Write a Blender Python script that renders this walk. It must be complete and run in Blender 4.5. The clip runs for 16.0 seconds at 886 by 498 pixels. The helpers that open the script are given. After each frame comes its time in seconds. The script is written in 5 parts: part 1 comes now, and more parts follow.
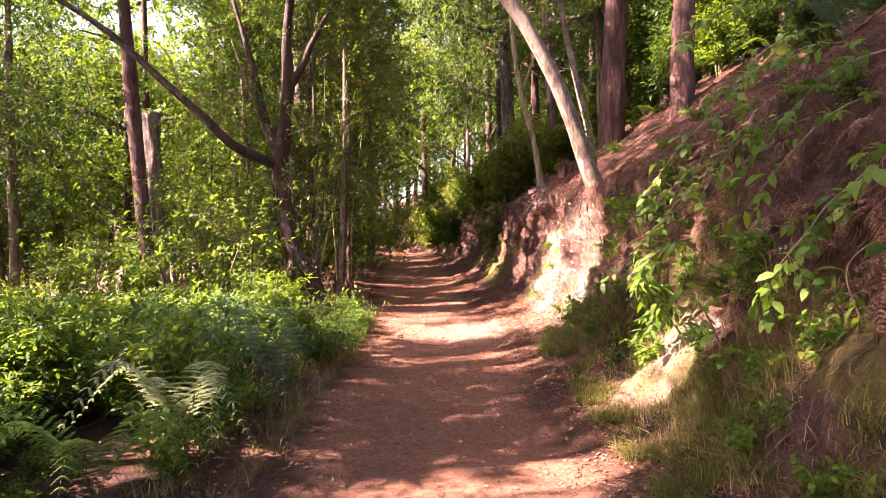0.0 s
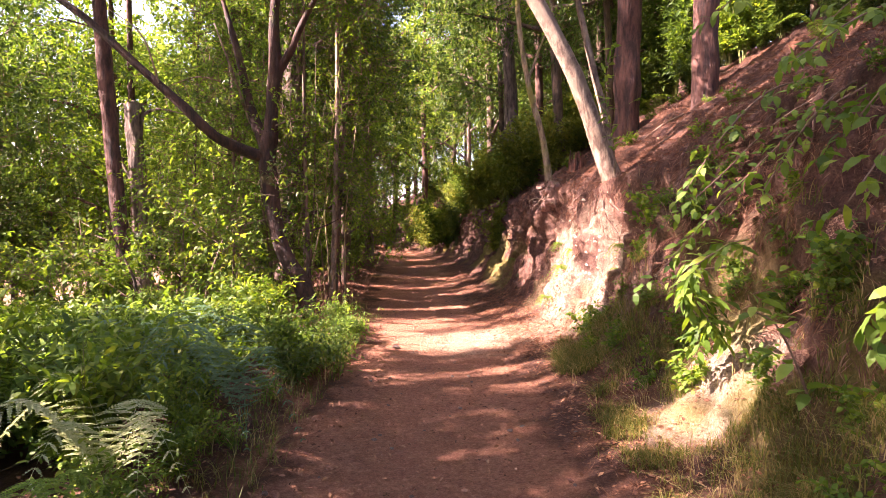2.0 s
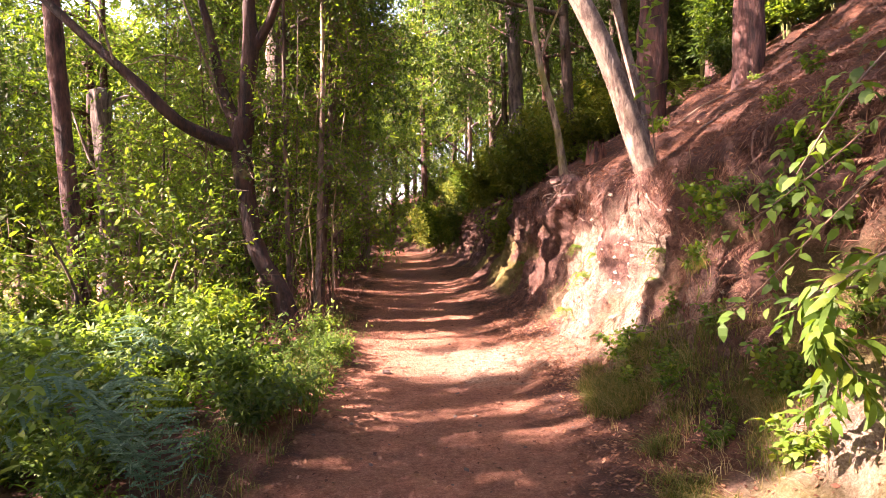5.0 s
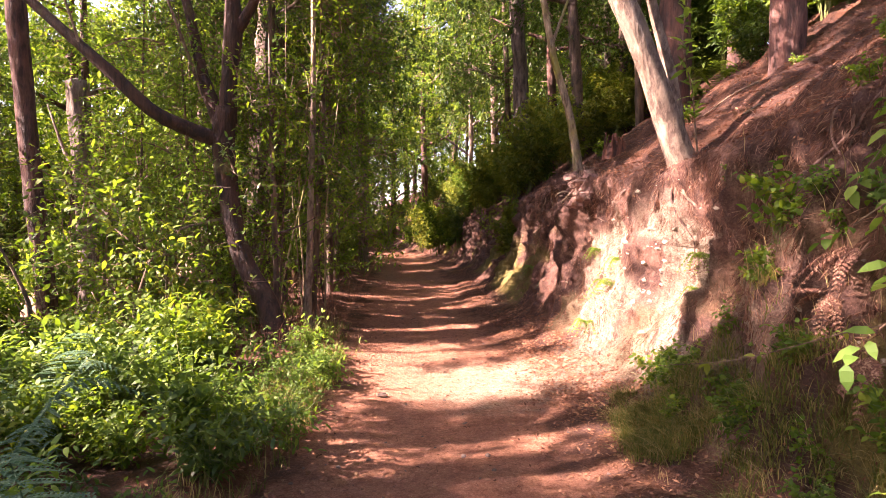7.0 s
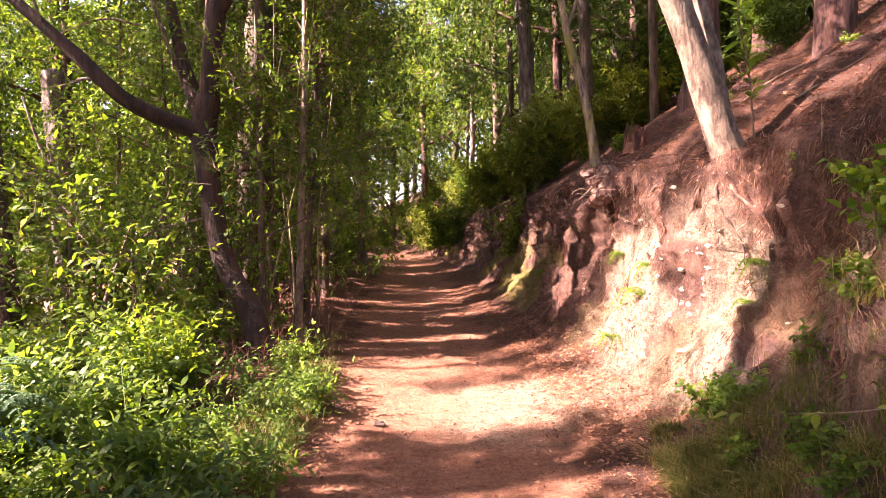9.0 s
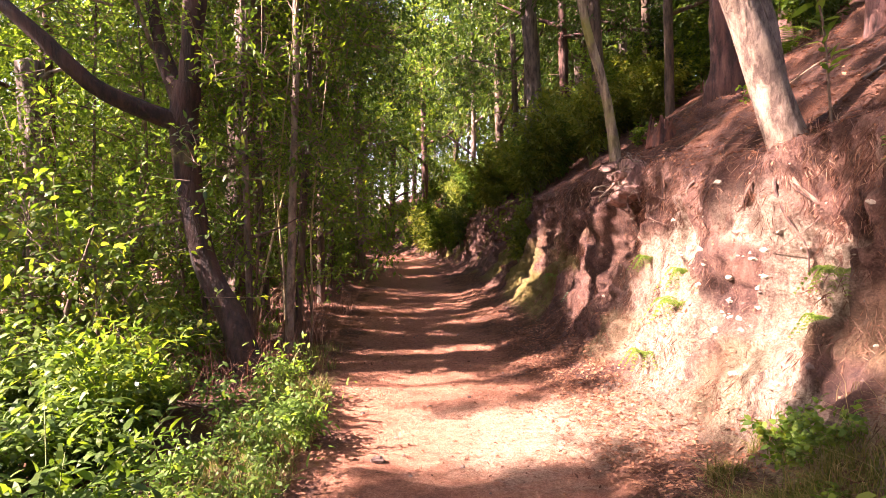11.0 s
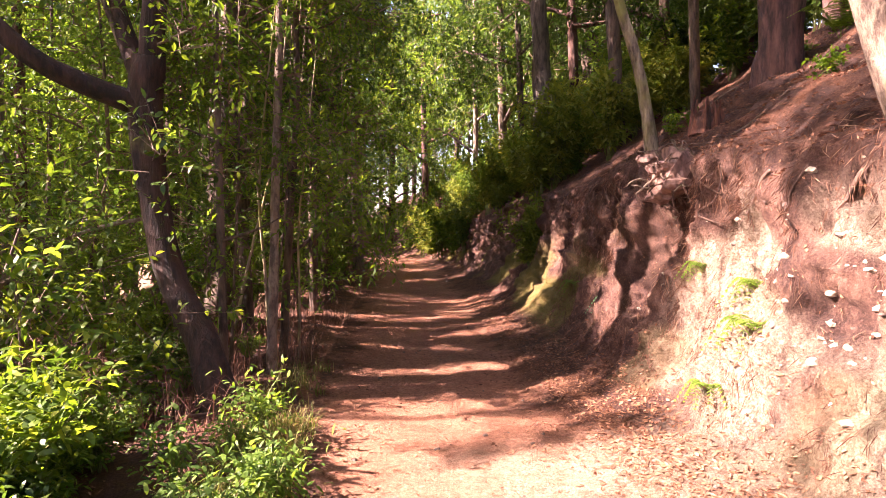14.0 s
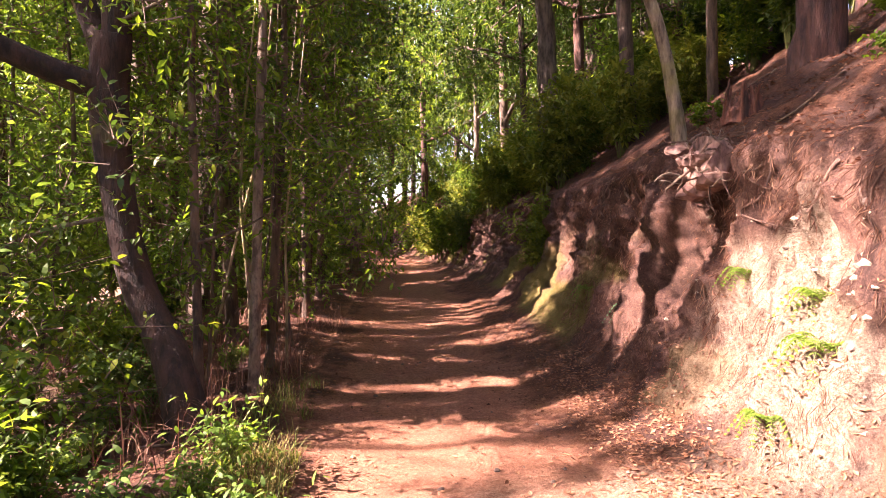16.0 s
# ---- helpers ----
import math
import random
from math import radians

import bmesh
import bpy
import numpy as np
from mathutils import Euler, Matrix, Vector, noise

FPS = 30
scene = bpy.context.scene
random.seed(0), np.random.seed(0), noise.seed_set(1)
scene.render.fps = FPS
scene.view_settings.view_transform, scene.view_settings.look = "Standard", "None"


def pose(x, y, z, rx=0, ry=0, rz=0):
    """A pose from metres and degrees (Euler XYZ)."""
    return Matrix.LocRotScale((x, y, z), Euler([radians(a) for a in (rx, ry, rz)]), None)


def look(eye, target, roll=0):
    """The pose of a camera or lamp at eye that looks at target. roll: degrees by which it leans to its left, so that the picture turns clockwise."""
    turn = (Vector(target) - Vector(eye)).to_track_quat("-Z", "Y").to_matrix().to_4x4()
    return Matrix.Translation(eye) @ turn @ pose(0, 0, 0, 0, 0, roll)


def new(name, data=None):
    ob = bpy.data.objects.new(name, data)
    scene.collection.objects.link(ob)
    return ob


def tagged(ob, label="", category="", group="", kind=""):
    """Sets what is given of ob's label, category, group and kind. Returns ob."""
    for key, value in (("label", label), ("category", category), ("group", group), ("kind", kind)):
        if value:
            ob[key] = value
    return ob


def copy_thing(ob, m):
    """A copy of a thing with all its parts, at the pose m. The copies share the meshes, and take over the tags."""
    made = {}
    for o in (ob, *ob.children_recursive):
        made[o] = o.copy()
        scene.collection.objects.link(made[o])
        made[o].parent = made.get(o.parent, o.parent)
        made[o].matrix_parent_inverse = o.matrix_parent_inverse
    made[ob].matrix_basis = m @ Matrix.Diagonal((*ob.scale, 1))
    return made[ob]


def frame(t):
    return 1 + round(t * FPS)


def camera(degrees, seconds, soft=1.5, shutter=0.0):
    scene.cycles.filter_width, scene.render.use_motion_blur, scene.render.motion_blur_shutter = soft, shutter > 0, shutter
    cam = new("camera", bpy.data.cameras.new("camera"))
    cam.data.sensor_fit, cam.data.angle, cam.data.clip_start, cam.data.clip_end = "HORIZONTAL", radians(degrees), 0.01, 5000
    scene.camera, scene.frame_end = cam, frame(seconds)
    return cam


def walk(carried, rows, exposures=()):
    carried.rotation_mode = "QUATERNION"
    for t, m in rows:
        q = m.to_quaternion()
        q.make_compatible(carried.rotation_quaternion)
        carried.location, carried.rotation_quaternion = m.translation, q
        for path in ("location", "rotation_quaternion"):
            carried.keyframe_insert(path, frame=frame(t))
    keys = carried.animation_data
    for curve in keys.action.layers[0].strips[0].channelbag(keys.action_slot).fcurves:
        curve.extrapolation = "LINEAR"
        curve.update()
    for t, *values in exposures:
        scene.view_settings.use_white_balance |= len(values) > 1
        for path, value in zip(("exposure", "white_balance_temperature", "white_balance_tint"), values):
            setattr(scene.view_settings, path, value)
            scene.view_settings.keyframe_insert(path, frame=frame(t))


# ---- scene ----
cam = camera(70.0, 16.0, soft=0.7)
# SIDE: metres of the walk across and up; AHEAD: metres ahead; the first eye stands EYE above the path
SIDE, AHEAD, EYE, TILT, LEAN, TURN, SWING = 4.22, 6.69, 1.6, -2.08, 0.0, 0.0, 0.63
ROWS = [
    (0.0, 0.0, 0.0, 0.0, -0.0, -0.0, 0.0),
    (0.5, -0.0006, 0.0323, 0.0029, 0.02, -0.06, -0.01),
    (1.0, -0.0011, 0.0667, 0.0047, 0.02, -0.12, -0.03),
    (1.5, -0.0013, 0.1022, 0.0057, 0.03, -0.18, -0.03),
    (2.0, -0.0011, 0.1378, 0.0075, 0.03, -0.23, -0.03),
    (2.5, -0.0003, 0.1736, 0.009, 0.04, -0.27, -0.02),
    (3.0, -0.0005, 0.2088, 0.0113, 0.03, -0.29, -0.02),
    (3.5, -0.0009, 0.2441, 0.0136, 0.02, -0.3, -0.03),
    (4.0, -0.0012, 0.2792, 0.016, 0.01, -0.3, -0.02),
    (6.5, -0.0076, 0.4523, 0.0269, 0.03, -0.26, 0.0),
    (7.0, -0.0118, 0.4848, 0.0289, -0.0, -0.23, 0.0),
    (7.5, -0.0162, 0.5169, 0.0309, -0.01, -0.2, 0.01),
    (8.0, -0.0197, 0.5489, 0.0327, -0.01, -0.18, 0.01),
    (8.5, -0.0228, 0.5802, 0.0345, -0.01, -0.15, 0.02),
    (9.0, -0.0259, 0.6105, 0.0364, -0.04, -0.12, -0.0),
    (11.5, -0.0467, 0.7533, 0.0442, -0.15, 0.04, 0.03),
    (12.0, -0.0507, 0.7813, 0.0456, -0.16, 0.06, 0.02),
    (12.5, -0.0539, 0.8091, 0.0475, -0.15, 0.07, 0.03),
    (13.0, -0.0577, 0.8361, 0.0486, -0.18, 0.12, 0.04),
    (13.5, -0.0602, 0.8624, 0.0503, -0.21, 0.13, 0.04),
    (14.0, -0.0626, 0.8887, 0.0513, -0.23, 0.16, 0.04),
    (14.5, -0.0658, 0.915, 0.0532, -0.27, 0.18, 0.03),
    (15.0, -0.0681, 0.9414, 0.0553, -0.29, 0.22, 0.04),
    (15.5, -0.0694, 0.9679, 0.0568, -0.31, 0.23, 0.03),
    (16.0, -0.0709, 0.9942, 0.0572, -0.35, 0.24, 0.02),
]
walk(cam, [(t, pose(0, 0, EYE, TILT, LEAN, TURN) @ pose(SIDE * x, AHEAD * y, SIDE * z, 90 + SWING * pitch, roll, SWING * yaw))
           for t, x, y, z, yaw, pitch, roll in ROWS],
     [(0, 3.62, 7100, 43), (4, 3.6, 7250, 44), (8, 3.6, 7350, 44), (11.5, 3.6, 7100, 42), (16, 3.6, 7150, 42)])
from mathutils.bvhtree import BVHTree

# ---- world and sun ----
SUN_EL, SUN_AZ = radians(39), radians(8)     # AZ: how far the sun stands behind the left-hand side
SUN = np.array((-math.cos(SUN_EL) * math.cos(SUN_AZ), -math.cos(SUN_EL) * math.sin(SUN_AZ), math.sin(SUN_EL)))
world = bpy.data.worlds.new("sky")
scene.world = world
world.use_nodes = True
wn = world.node_tree.nodes
sky = wn.new("ShaderNodeTexSky")
sky.sky_type, sky.sun_disc = "NISHITA", False
sky.sun_elevation = SUN_EL
sky.sun_rotation = math.atan2(SUN[0], SUN[1])
sky.air_density, sky.dust_density = 1.0, 2.0
wn["Background"].inputs["Strength"].default_value = 0.082
world.node_tree.links.new(sky.outputs[0], wn["Background"].inputs["Color"])
sun = new("sun", bpy.data.lights.new("sun", "SUN"))
sun.data.energy, sun.data.angle, sun.data.color = 5.0, radians(0.6), (1.0, 0.92, 0.8)
sun.matrix_world = look(Vector(SUN) * 60, (0, 0, 0))


# ---- numbers ----
rng = np.random.default_rng(7)


def vnoise(x, y, z=0.0, seed=0):
    """Smooth value noise in -1..1 over arrays."""
    x, y, z = np.broadcast_arrays(np.asarray(x, float), np.asarray(y, float), np.asarray(z, float))
    xi, yi, zi = np.floor(x).astype(np.int64), np.floor(y).astype(np.int64), np.floor(z).astype(np.int64)
    fx, fy, fz = x - xi, y - yi, z - zi
    fx, fy, fz = (f * f * (3 - 2 * f) for f in (fx, fy, fz))
    total = 0
    for a in (0, 1):
        for b in (0, 1):
            for c in (0, 1):
                h = (xi + a) * 374761393 + (yi + b) * 668265263 + (zi + c) * 2147483647 + seed * 974634777
                h = (h ^ (h >> 13)) * 1274126177
                h = ((h ^ (h >> 16)) & 0xFFFFFF) / 0xFFFFFF * 2 - 1
                total = total + h * (fx if a else 1 - fx) * (fy if b else 1 - fy) * (fz if c else 1 - fz)
    return total


def step(a, b, x):
    f = np.clip((np.asarray(x, float) - a) / (b - a), 0, 1)
    return f * f * (3 - 2 * f)


# ---- materials ----
def shader(name):
    m = bpy.data.materials.new(name)
    m.use_nodes = True
    return m, m.node_tree.nodes, m.node_tree.links, m.node_tree.nodes["Principled BSDF"]


def ramp_of(nodes, colours):
    r = nodes.new("ShaderNodeValToRGB")
    el = r.color_ramp.elements
    while len(el) < len(colours):
        el.new(0.5)
    for i, (pos, c) in enumerate(colours):
        el[i].position, el[i].color = pos, (*c, 1)
    return r


def noise_of(nodes, links, scale, detail=6, rough=0.6, stretch=None, coords="Object"):
    co = nodes.new("ShaderNodeTexCoord")
    n = nodes.new("ShaderNodeTexNoise")
    n.inputs["Scale"].default_value, n.inputs["Detail"].default_value, n.inputs["Roughness"].default_value = scale, detail, rough
    src = co.outputs[coords]
    if stretch:
        mp = nodes.new("ShaderNodeMapping")
        mp.inputs["Scale"].default_value = stretch
        links.new(src, mp.inputs["Vector"])
        src = mp.outputs[0]
    links.new(src, n.inputs["Vector"])
    return n


def mixed(nodes, links, fac, a, b, mode="MIX"):
    m = nodes.new("ShaderNodeMix")
    m.data_type, m.blend_type = "RGBA", mode
    for key, v in ((0, fac), (6, a), (7, b)):
        if isinstance(v, (int, float)):
            m.inputs[key].default_value = v
        elif isinstance(v, tuple):
            m.inputs[key].default_value = (*v, 1)
        else:
            links.new(v, m.inputs[key])
    return m.outputs[2]


def bumped(nodes, links, bsdf, height, strength, distance):
    b = nodes.new("ShaderNodeBump")
    b.inputs["Strength"].default_value, b.inputs["Distance"].default_value = strength, distance
    links.new(height, b.inputs["Height"])
    links.new(b.outputs[0], bsdf.inputs["Normal"])


def leaf_material(name, colours, translucency=0.45, rough=0.55, gloss=0.25):
    m, nodes, links, bsdf = shader(name)
    geo = nodes.new("ShaderNodeNewGeometry")
    info = nodes.new("ShaderNodeObjectInfo")
    add = nodes.new("ShaderNodeMath")
    add.operation = "MULTIPLY_ADD"
    links.new(info.outputs["Random"], add.inputs[0])
    add.inputs[1].default_value = 0.35
    links.new(geo.outputs["Random Per Island"], add.inputs[2])
    sub = nodes.new("ShaderNodeMath")
    sub.operation = "MULTIPLY"
    links.new(add.outputs[0], sub.inputs[0])
    sub.inputs[1].default_value = 0.74
    r = ramp_of(nodes, colours)
    links.new(sub.outputs[0], r.inputs[0])
    n = noise_of(nodes, links, 60, 3)
    shade = mixed(nodes, links, 1.0, r.outputs[0], (0.82, 0.84, 0.8), "MULTIPLY")
    c = mixed(nodes, links, n.outputs["Fac"], shade, r.outputs[0])
    links.new(c, bsdf.inputs["Base Color"])
    bsdf.inputs["Roughness"].default_value = rough
    bsdf.inputs["Specular IOR Level"].default_value = gloss
    tr = nodes.new("ShaderNodeBsdfTranslucent")
    hue = nodes.new("ShaderNodeHueSaturation")
    hue.inputs["Saturation"].default_value, hue.inputs["Value"].default_value, hue.inputs["Hue"].default_value = 1.1, 1.7, 0.485
    links.new(c, hue.inputs["Color"])
    links.new(hue.outputs[0], tr.inputs["Color"])
    mix = nodes.new("ShaderNodeMixShader")
    mix.inputs[0].default_value = translucency
    links.new(bsdf.outputs[0], mix.inputs[1])
    links.new(tr.outputs[0], mix.inputs[2])
    links.new(mix.outputs[0], nodes["Material Output"].inputs["Surface"])
    return m


def bark_material(name, dark, light, scale=9, moss=None, amount=0.45, stretch=(1, 1, 0.22)):
    m, nodes, links, bsdf = shader(name)
    n = noise_of(nodes, links, scale, 8, 0.7, stretch)
    big = noise_of(nodes, links, 1.3, 4)
    r = ramp_of(nodes, [(0.40, dark), (0.5, tuple((a + b) / 2 for a, b in zip(dark, light))), (0.62, light)])
    links.new(n.outputs["Fac"], r.inputs[0])
    c = r.outputs[0]
    if moss:
        f = ramp_of(nodes, [(amount, (0, 0, 0)), (amount + 0.12, (1, 1, 1))])
        links.new(big.outputs["Fac"], f.inputs[0])
        c = mixed(nodes, links, f.outputs[0], c, moss)
    links.new(c, bsdf.inputs["Base Color"])
    bsdf.inputs["Roughness"].default_value = 0.88
    bumped(nodes, links, bsdf, n.outputs["Fac"], 1.0, 0.06)
    return m


def plain_material(name, dark, light, scale=20, rough=0.85, depth=0.01):
    m, nodes, links, bsdf = shader(name)
    n = noise_of(nodes, links, scale, 6)
    r = ramp_of(nodes, [(0.3, dark), (0.7, light)])
    links.new(n.outputs["Fac"], r.inputs[0])
    links.new(r.outputs[0], bsdf.inputs["Base Color"])
    bsdf.inputs["Roughness"].default_value = rough
    bumped(nodes, links, bsdf, n.outputs["Fac"], 0.7, depth)
    return m


def ground_material():
    m, nodes, links, bsdf = shader("earth")
    fine = noise_of(nodes, links, 62, 9, 0.82)
    mid = noise_of(nodes, links, 5.5, 6, 0.65)
    wide = noise_of(nodes, links, 0.8, 4)
    streak = noise_of(nodes, links, 9, 6, 0.7, (1, 1, 0.25))

    def ramp(src, cols):
        r = ramp_of(nodes, cols)
        links.new(src, r.inputs[0])
        return r.outputs[0]

    def mask(name):
        a = nodes.new("ShaderNodeAttribute")
        a.attribute_name = name
        return a.outputs["Fac"]
    path = mixed(nodes, links, 0.5, ramp(mid.outputs["Fac"], [(0.3, (0.30, 0.118, 0.07)), (0.7, (0.47, 0.222, 0.14))]),
                 ramp(fine.outputs["Fac"], [(0.38, (0.15, 0.058, 0.036)), (0.51, (0.38, 0.165, 0.1)), (0.64, (0.61, 0.38, 0.26))]))
    crumb = noise_of(nodes, links, 21, 7, 0.75)
    path = mixed(nodes, links, 0.55, path, ramp(crumb.outputs["Fac"], [(0.36, (0.32, 0.27, 0.25)), (0.5, (0.78, 0.77, 0.76)), (0.66, (1.35, 1.38, 1.4))]), "MULTIPLY")
    bank = mixed(nodes, links, 0.5, ramp(streak.outputs["Fac"], [(0.34, (0.065, 0.03, 0.024)), (0.5, (0.185, 0.09, 0.066)), (0.68, (0.36, 0.22, 0.155))]),
                 ramp(fine.outputs["Fac"], [(0.36, (0.06, 0.03, 0.026)), (0.55, (0.22, 0.115, 0.085)), (0.72, (0.48, 0.34, 0.25))]))
    litter = mixed(nodes, links, 0.5, ramp(mid.outputs["Fac"], [(0.34, (0.075, 0.03, 0.019)), (0.68, (0.22, 0.09, 0.052))]),
                   ramp(fine.outputs["Fac"], [(0.4, (0.045, 0.021, 0.016)), (0.53, (0.18, 0.077, 0.042)), (0.66, (0.38, 0.195, 0.11))]))
    # pale tone of the bare bank face and of the painted sun patches
    chalk_and_sun = ramp(fine.outputs["Fac"], [(0.36, (0.15, 0.095, 0.062)), (0.5, (0.41, 0.315, 0.232)), (0.66, (0.61, 0.53, 0.42))])
    chalk_and_sun = mixed(nodes, links, 0.6, chalk_and_sun, ramp(crumb.outputs["Fac"], [(0.38, (0.35, 0.29, 0.26)), (0.5, (0.85, 0.83, 0.8)), (0.64, (1.2, 1.2, 1.2))]), "MULTIPLY")
    mossy = ramp(fine.outputs["Fac"], [(0.3, (0.09, 0.085, 0.02)), (0.7, (0.30, 0.25, 0.06))])
    floor_ = ramp(mid.outputs["Fac"], [(0.3, (0.06, 0.035, 0.02)), (0.7, (0.19, 0.10, 0.055))])
    c = mixed(nodes, links, mask("path"), floor_, path)
    c = mixed(nodes, links, mask("litter"), c, litter)
    c = mixed(nodes, links, mask("bank"), c, bank)
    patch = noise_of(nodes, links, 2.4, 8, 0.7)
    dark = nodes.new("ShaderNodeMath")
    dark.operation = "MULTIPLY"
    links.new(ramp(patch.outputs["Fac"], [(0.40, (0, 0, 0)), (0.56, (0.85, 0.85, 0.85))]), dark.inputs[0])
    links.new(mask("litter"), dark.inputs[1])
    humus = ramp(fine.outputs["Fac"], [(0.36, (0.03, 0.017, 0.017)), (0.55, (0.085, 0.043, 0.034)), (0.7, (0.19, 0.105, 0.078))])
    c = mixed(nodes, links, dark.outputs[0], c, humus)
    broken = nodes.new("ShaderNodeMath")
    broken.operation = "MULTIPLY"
    links.new(mask("chalk_and_sun"), broken.inputs[0])
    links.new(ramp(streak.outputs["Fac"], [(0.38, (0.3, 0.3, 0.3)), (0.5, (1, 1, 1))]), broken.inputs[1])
    c = mixed(nodes, links, broken.outputs[0], c, chalk_and_sun)
    c = mixed(nodes, links, mask("moss"), c, mossy)
    links.new(c, bsdf.inputs["Base Color"])
    bsdf.inputs["Roughness"].default_value = 0.92
    bsdf.inputs["Specular IOR Level"].default_value = 0.2
    h = nodes.new("ShaderNodeMath")
    h.operation = "MULTIPLY_ADD"
    links.new(mid.outputs["Fac"], h.inputs[0])
    h.inputs[1].default_value = 1.2
    links.new(fine.outputs["Fac"], h.inputs[2])
    g = nodes.new("ShaderNodeMath")
    g.operation = "ADD"
    links.new(h.outputs[0], g.inputs[0])
    links.new(crumb.outputs["Fac"], g.inputs[1])
    bumped(nodes, links, bsdf, g.outputs[0], 1.0, 0.07)
    return m


EARTH = ground_material()
LEAF_FRESH = leaf_material("fresh_leaf", [(0.1, (0.050, 0.102, 0.019)), (0.45, (0.088, 0.163, 0.026)), (0.75, (0.137, 0.224, 0.037)), (0.97, (0.220, 0.286, 0.054))], 0.45)
LEAF_DARK = leaf_material("dark_leaf", [(0.1, (0.026, 0.058, 0.012)), (0.5, (0.047, 0.095, 0.018)), (0.85, (0.085, 0.138, 0.024)), (0.98, (0.14, 0.175, 0.034))], 0.42, 0.42, 0.32)
LEAF_MID = leaf_material("mid_leaf", [(0.1, (0.039, 0.082, 0.014)), (0.5, (0.077, 0.143, 0.019)), (0.8, (0.126, 0.193, 0.027)), (0.98, (0.209, 0.245, 0.037))], 0.5)
LEAF_YELLOW = leaf_material("yellowish_leaf", [(0.1, (0.075, 0.115, 0.018)), (0.5, (0.13, 0.175, 0.028)), (0.9, (0.21, 0.225, 0.04))], 0.45)
FERN_BLUE = leaf_material("blue_green_fern", [(0.1, (0.05, 0.11, 0.06)), (0.6, (0.09, 0.17, 0.095)), (0.95, (0.15, 0.24, 0.14))], 0.3)
FERN_GREEN = leaf_material("green_fern", [(0.1, (0.07, 0.13, 0.02)), (0.6, (0.12, 0.20, 0.03)), (0.95, (0.20, 0.28, 0.05))], 0.4)
FERN_PALE = leaf_material("pale_fern", [(0.1, (0.20, 0.25, 0.11)), (0.6, (0.32, 0.36, 0.19)), (0.95, (0.45, 0.47, 0.28))], 0.4)
GRASS = leaf_material("grass_blade", [(0.1, (0.05, 0.075, 0.016)), (0.5, (0.11, 0.13, 0.03)), (0.8, (0.24, 0.20, 0.07)), (0.98, (0.42, 0.32, 0.16))], 0.4)
STRAW = leaf_material("straw", [(0.1, (0.22, 0.17, 0.07)), (0.6, (0.40, 0.31, 0.14)), (0.95, (0.55, 0.45, 0.24))], 0.3)
DEAD_LEAF = leaf_material("dead_leaf", [(0.1, (0.09, 0.036, 0.022)), (0.5, (0.21, 0.095, 0.055)), (0.8, (0.33, 0.165, 0.095)), (0.98, (0.50, 0.33, 0.22))], 0.15, 0.7, 0.2)
DRY_STALK = leaf_material("dry_stalk", [(0.1, (0.09, 0.04, 0.03)), (0.6, (0.22, 0.11, 0.075)), (0.95, (0.44, 0.28, 0.19))], 0.1, 0.8, 0.2)
BARK_DARK = bark_material("dark_bark", (0.035, 0.022, 0.016), (0.14, 0.09, 0.062))
BARK_RED = bark_material("red_brown_bark", (0.026, 0.011, 0.009), (0.13, 0.056, 0.042), 11)
BARK_PALE = bark_material("pale_bark", (0.08, 0.05, 0.036), (0.27, 0.195, 0.14), 13, (0.15, 0.11, 0.08), 0.52, (1, 1, 0.4))
BARK_MOSS = bark_material("mossy_bark", (0.013, 0.006, 0.005), (0.062, 0.026, 0.017), 9, (0.12, 0.12, 0.03), 0.58)
BARK_SLIM = bark_material("pale_mossy_bark", (0.09, 0.06, 0.04), (0.34, 0.26, 0.17), 12, (0.20, 0.18, 0.05), 0.46)
BARK_PINE = bark_material("pine_bark", (0.05, 0.034, 0.028), (0.21, 0.155, 0.12), 9)
ROTTEN = bark_material("rotten_red_wood", (0.035, 0.012, 0.008), (0.17, 0.055, 0.03), 12)
ROOT = bark_material("root_bark", (0.06, 0.03, 0.024), (0.24, 0.14, 0.10), 16)
TWIG = plain_material("twig", (0.06, 0.035, 0.024), (0.19, 0.12, 0.08))
STEM_GREEN = plain_material("green_stem", (0.06, 0.09, 0.02), (0.14, 0.15, 0.04))
CLOD = plain_material("dark_red_earth", (0.06, 0.028, 0.024), (0.30, 0.17, 0.135), 12, 0.95, 0.05)
STONE = plain_material("grey_brown_stone", (0.05, 0.033, 0.028), (0.2, 0.13, 0.10), 14)
PALE_STONE = plain_material("pale_stone", (0.20, 0.15, 0.11), (0.44, 0.36, 0.27), 14)


# ---- mesh helpers ----
def mesh_of(name, verts, faces, material, smooth=False):
    me = bpy.data.meshes.new(name)
    verts, faces = np.asarray(verts, np.float32).reshape(-1, 3), np.asarray(faces, np.int32)
    k = faces.shape[1]
    me.vertices.add(len(verts))
    me.vertices.foreach_set("co", verts.ravel())
    me.loops.add(faces.size)
    me.loops.foreach_set("vertex_index", faces.ravel())
    me.polygons.add(len(faces))
    me.polygons.foreach_set("loop_start", np.arange(0, faces.size, k, dtype=np.int32))
    me.polygons.foreach_set("use_smooth", np.full(len(faces), smooth))
    me.materials.append(material)
    me.update(calc_edges=True)
    return me


def part(name, me, parent, label=""):
    ob = new(name, me)
    ob.parent = parent
    return tagged(ob, label)


def thing(name, place, label, category, group="", kind=""):
    ob = new(name)
    ob.location = place
    ob.empty_display_size = 0.1
    return tagged(ob, label, category, group, kind)


def unit(v):
    v = np.asarray(v, float)
    return v / np.maximum(np.linalg.norm(v, axis=-1, keepdims=True), 1e-9)


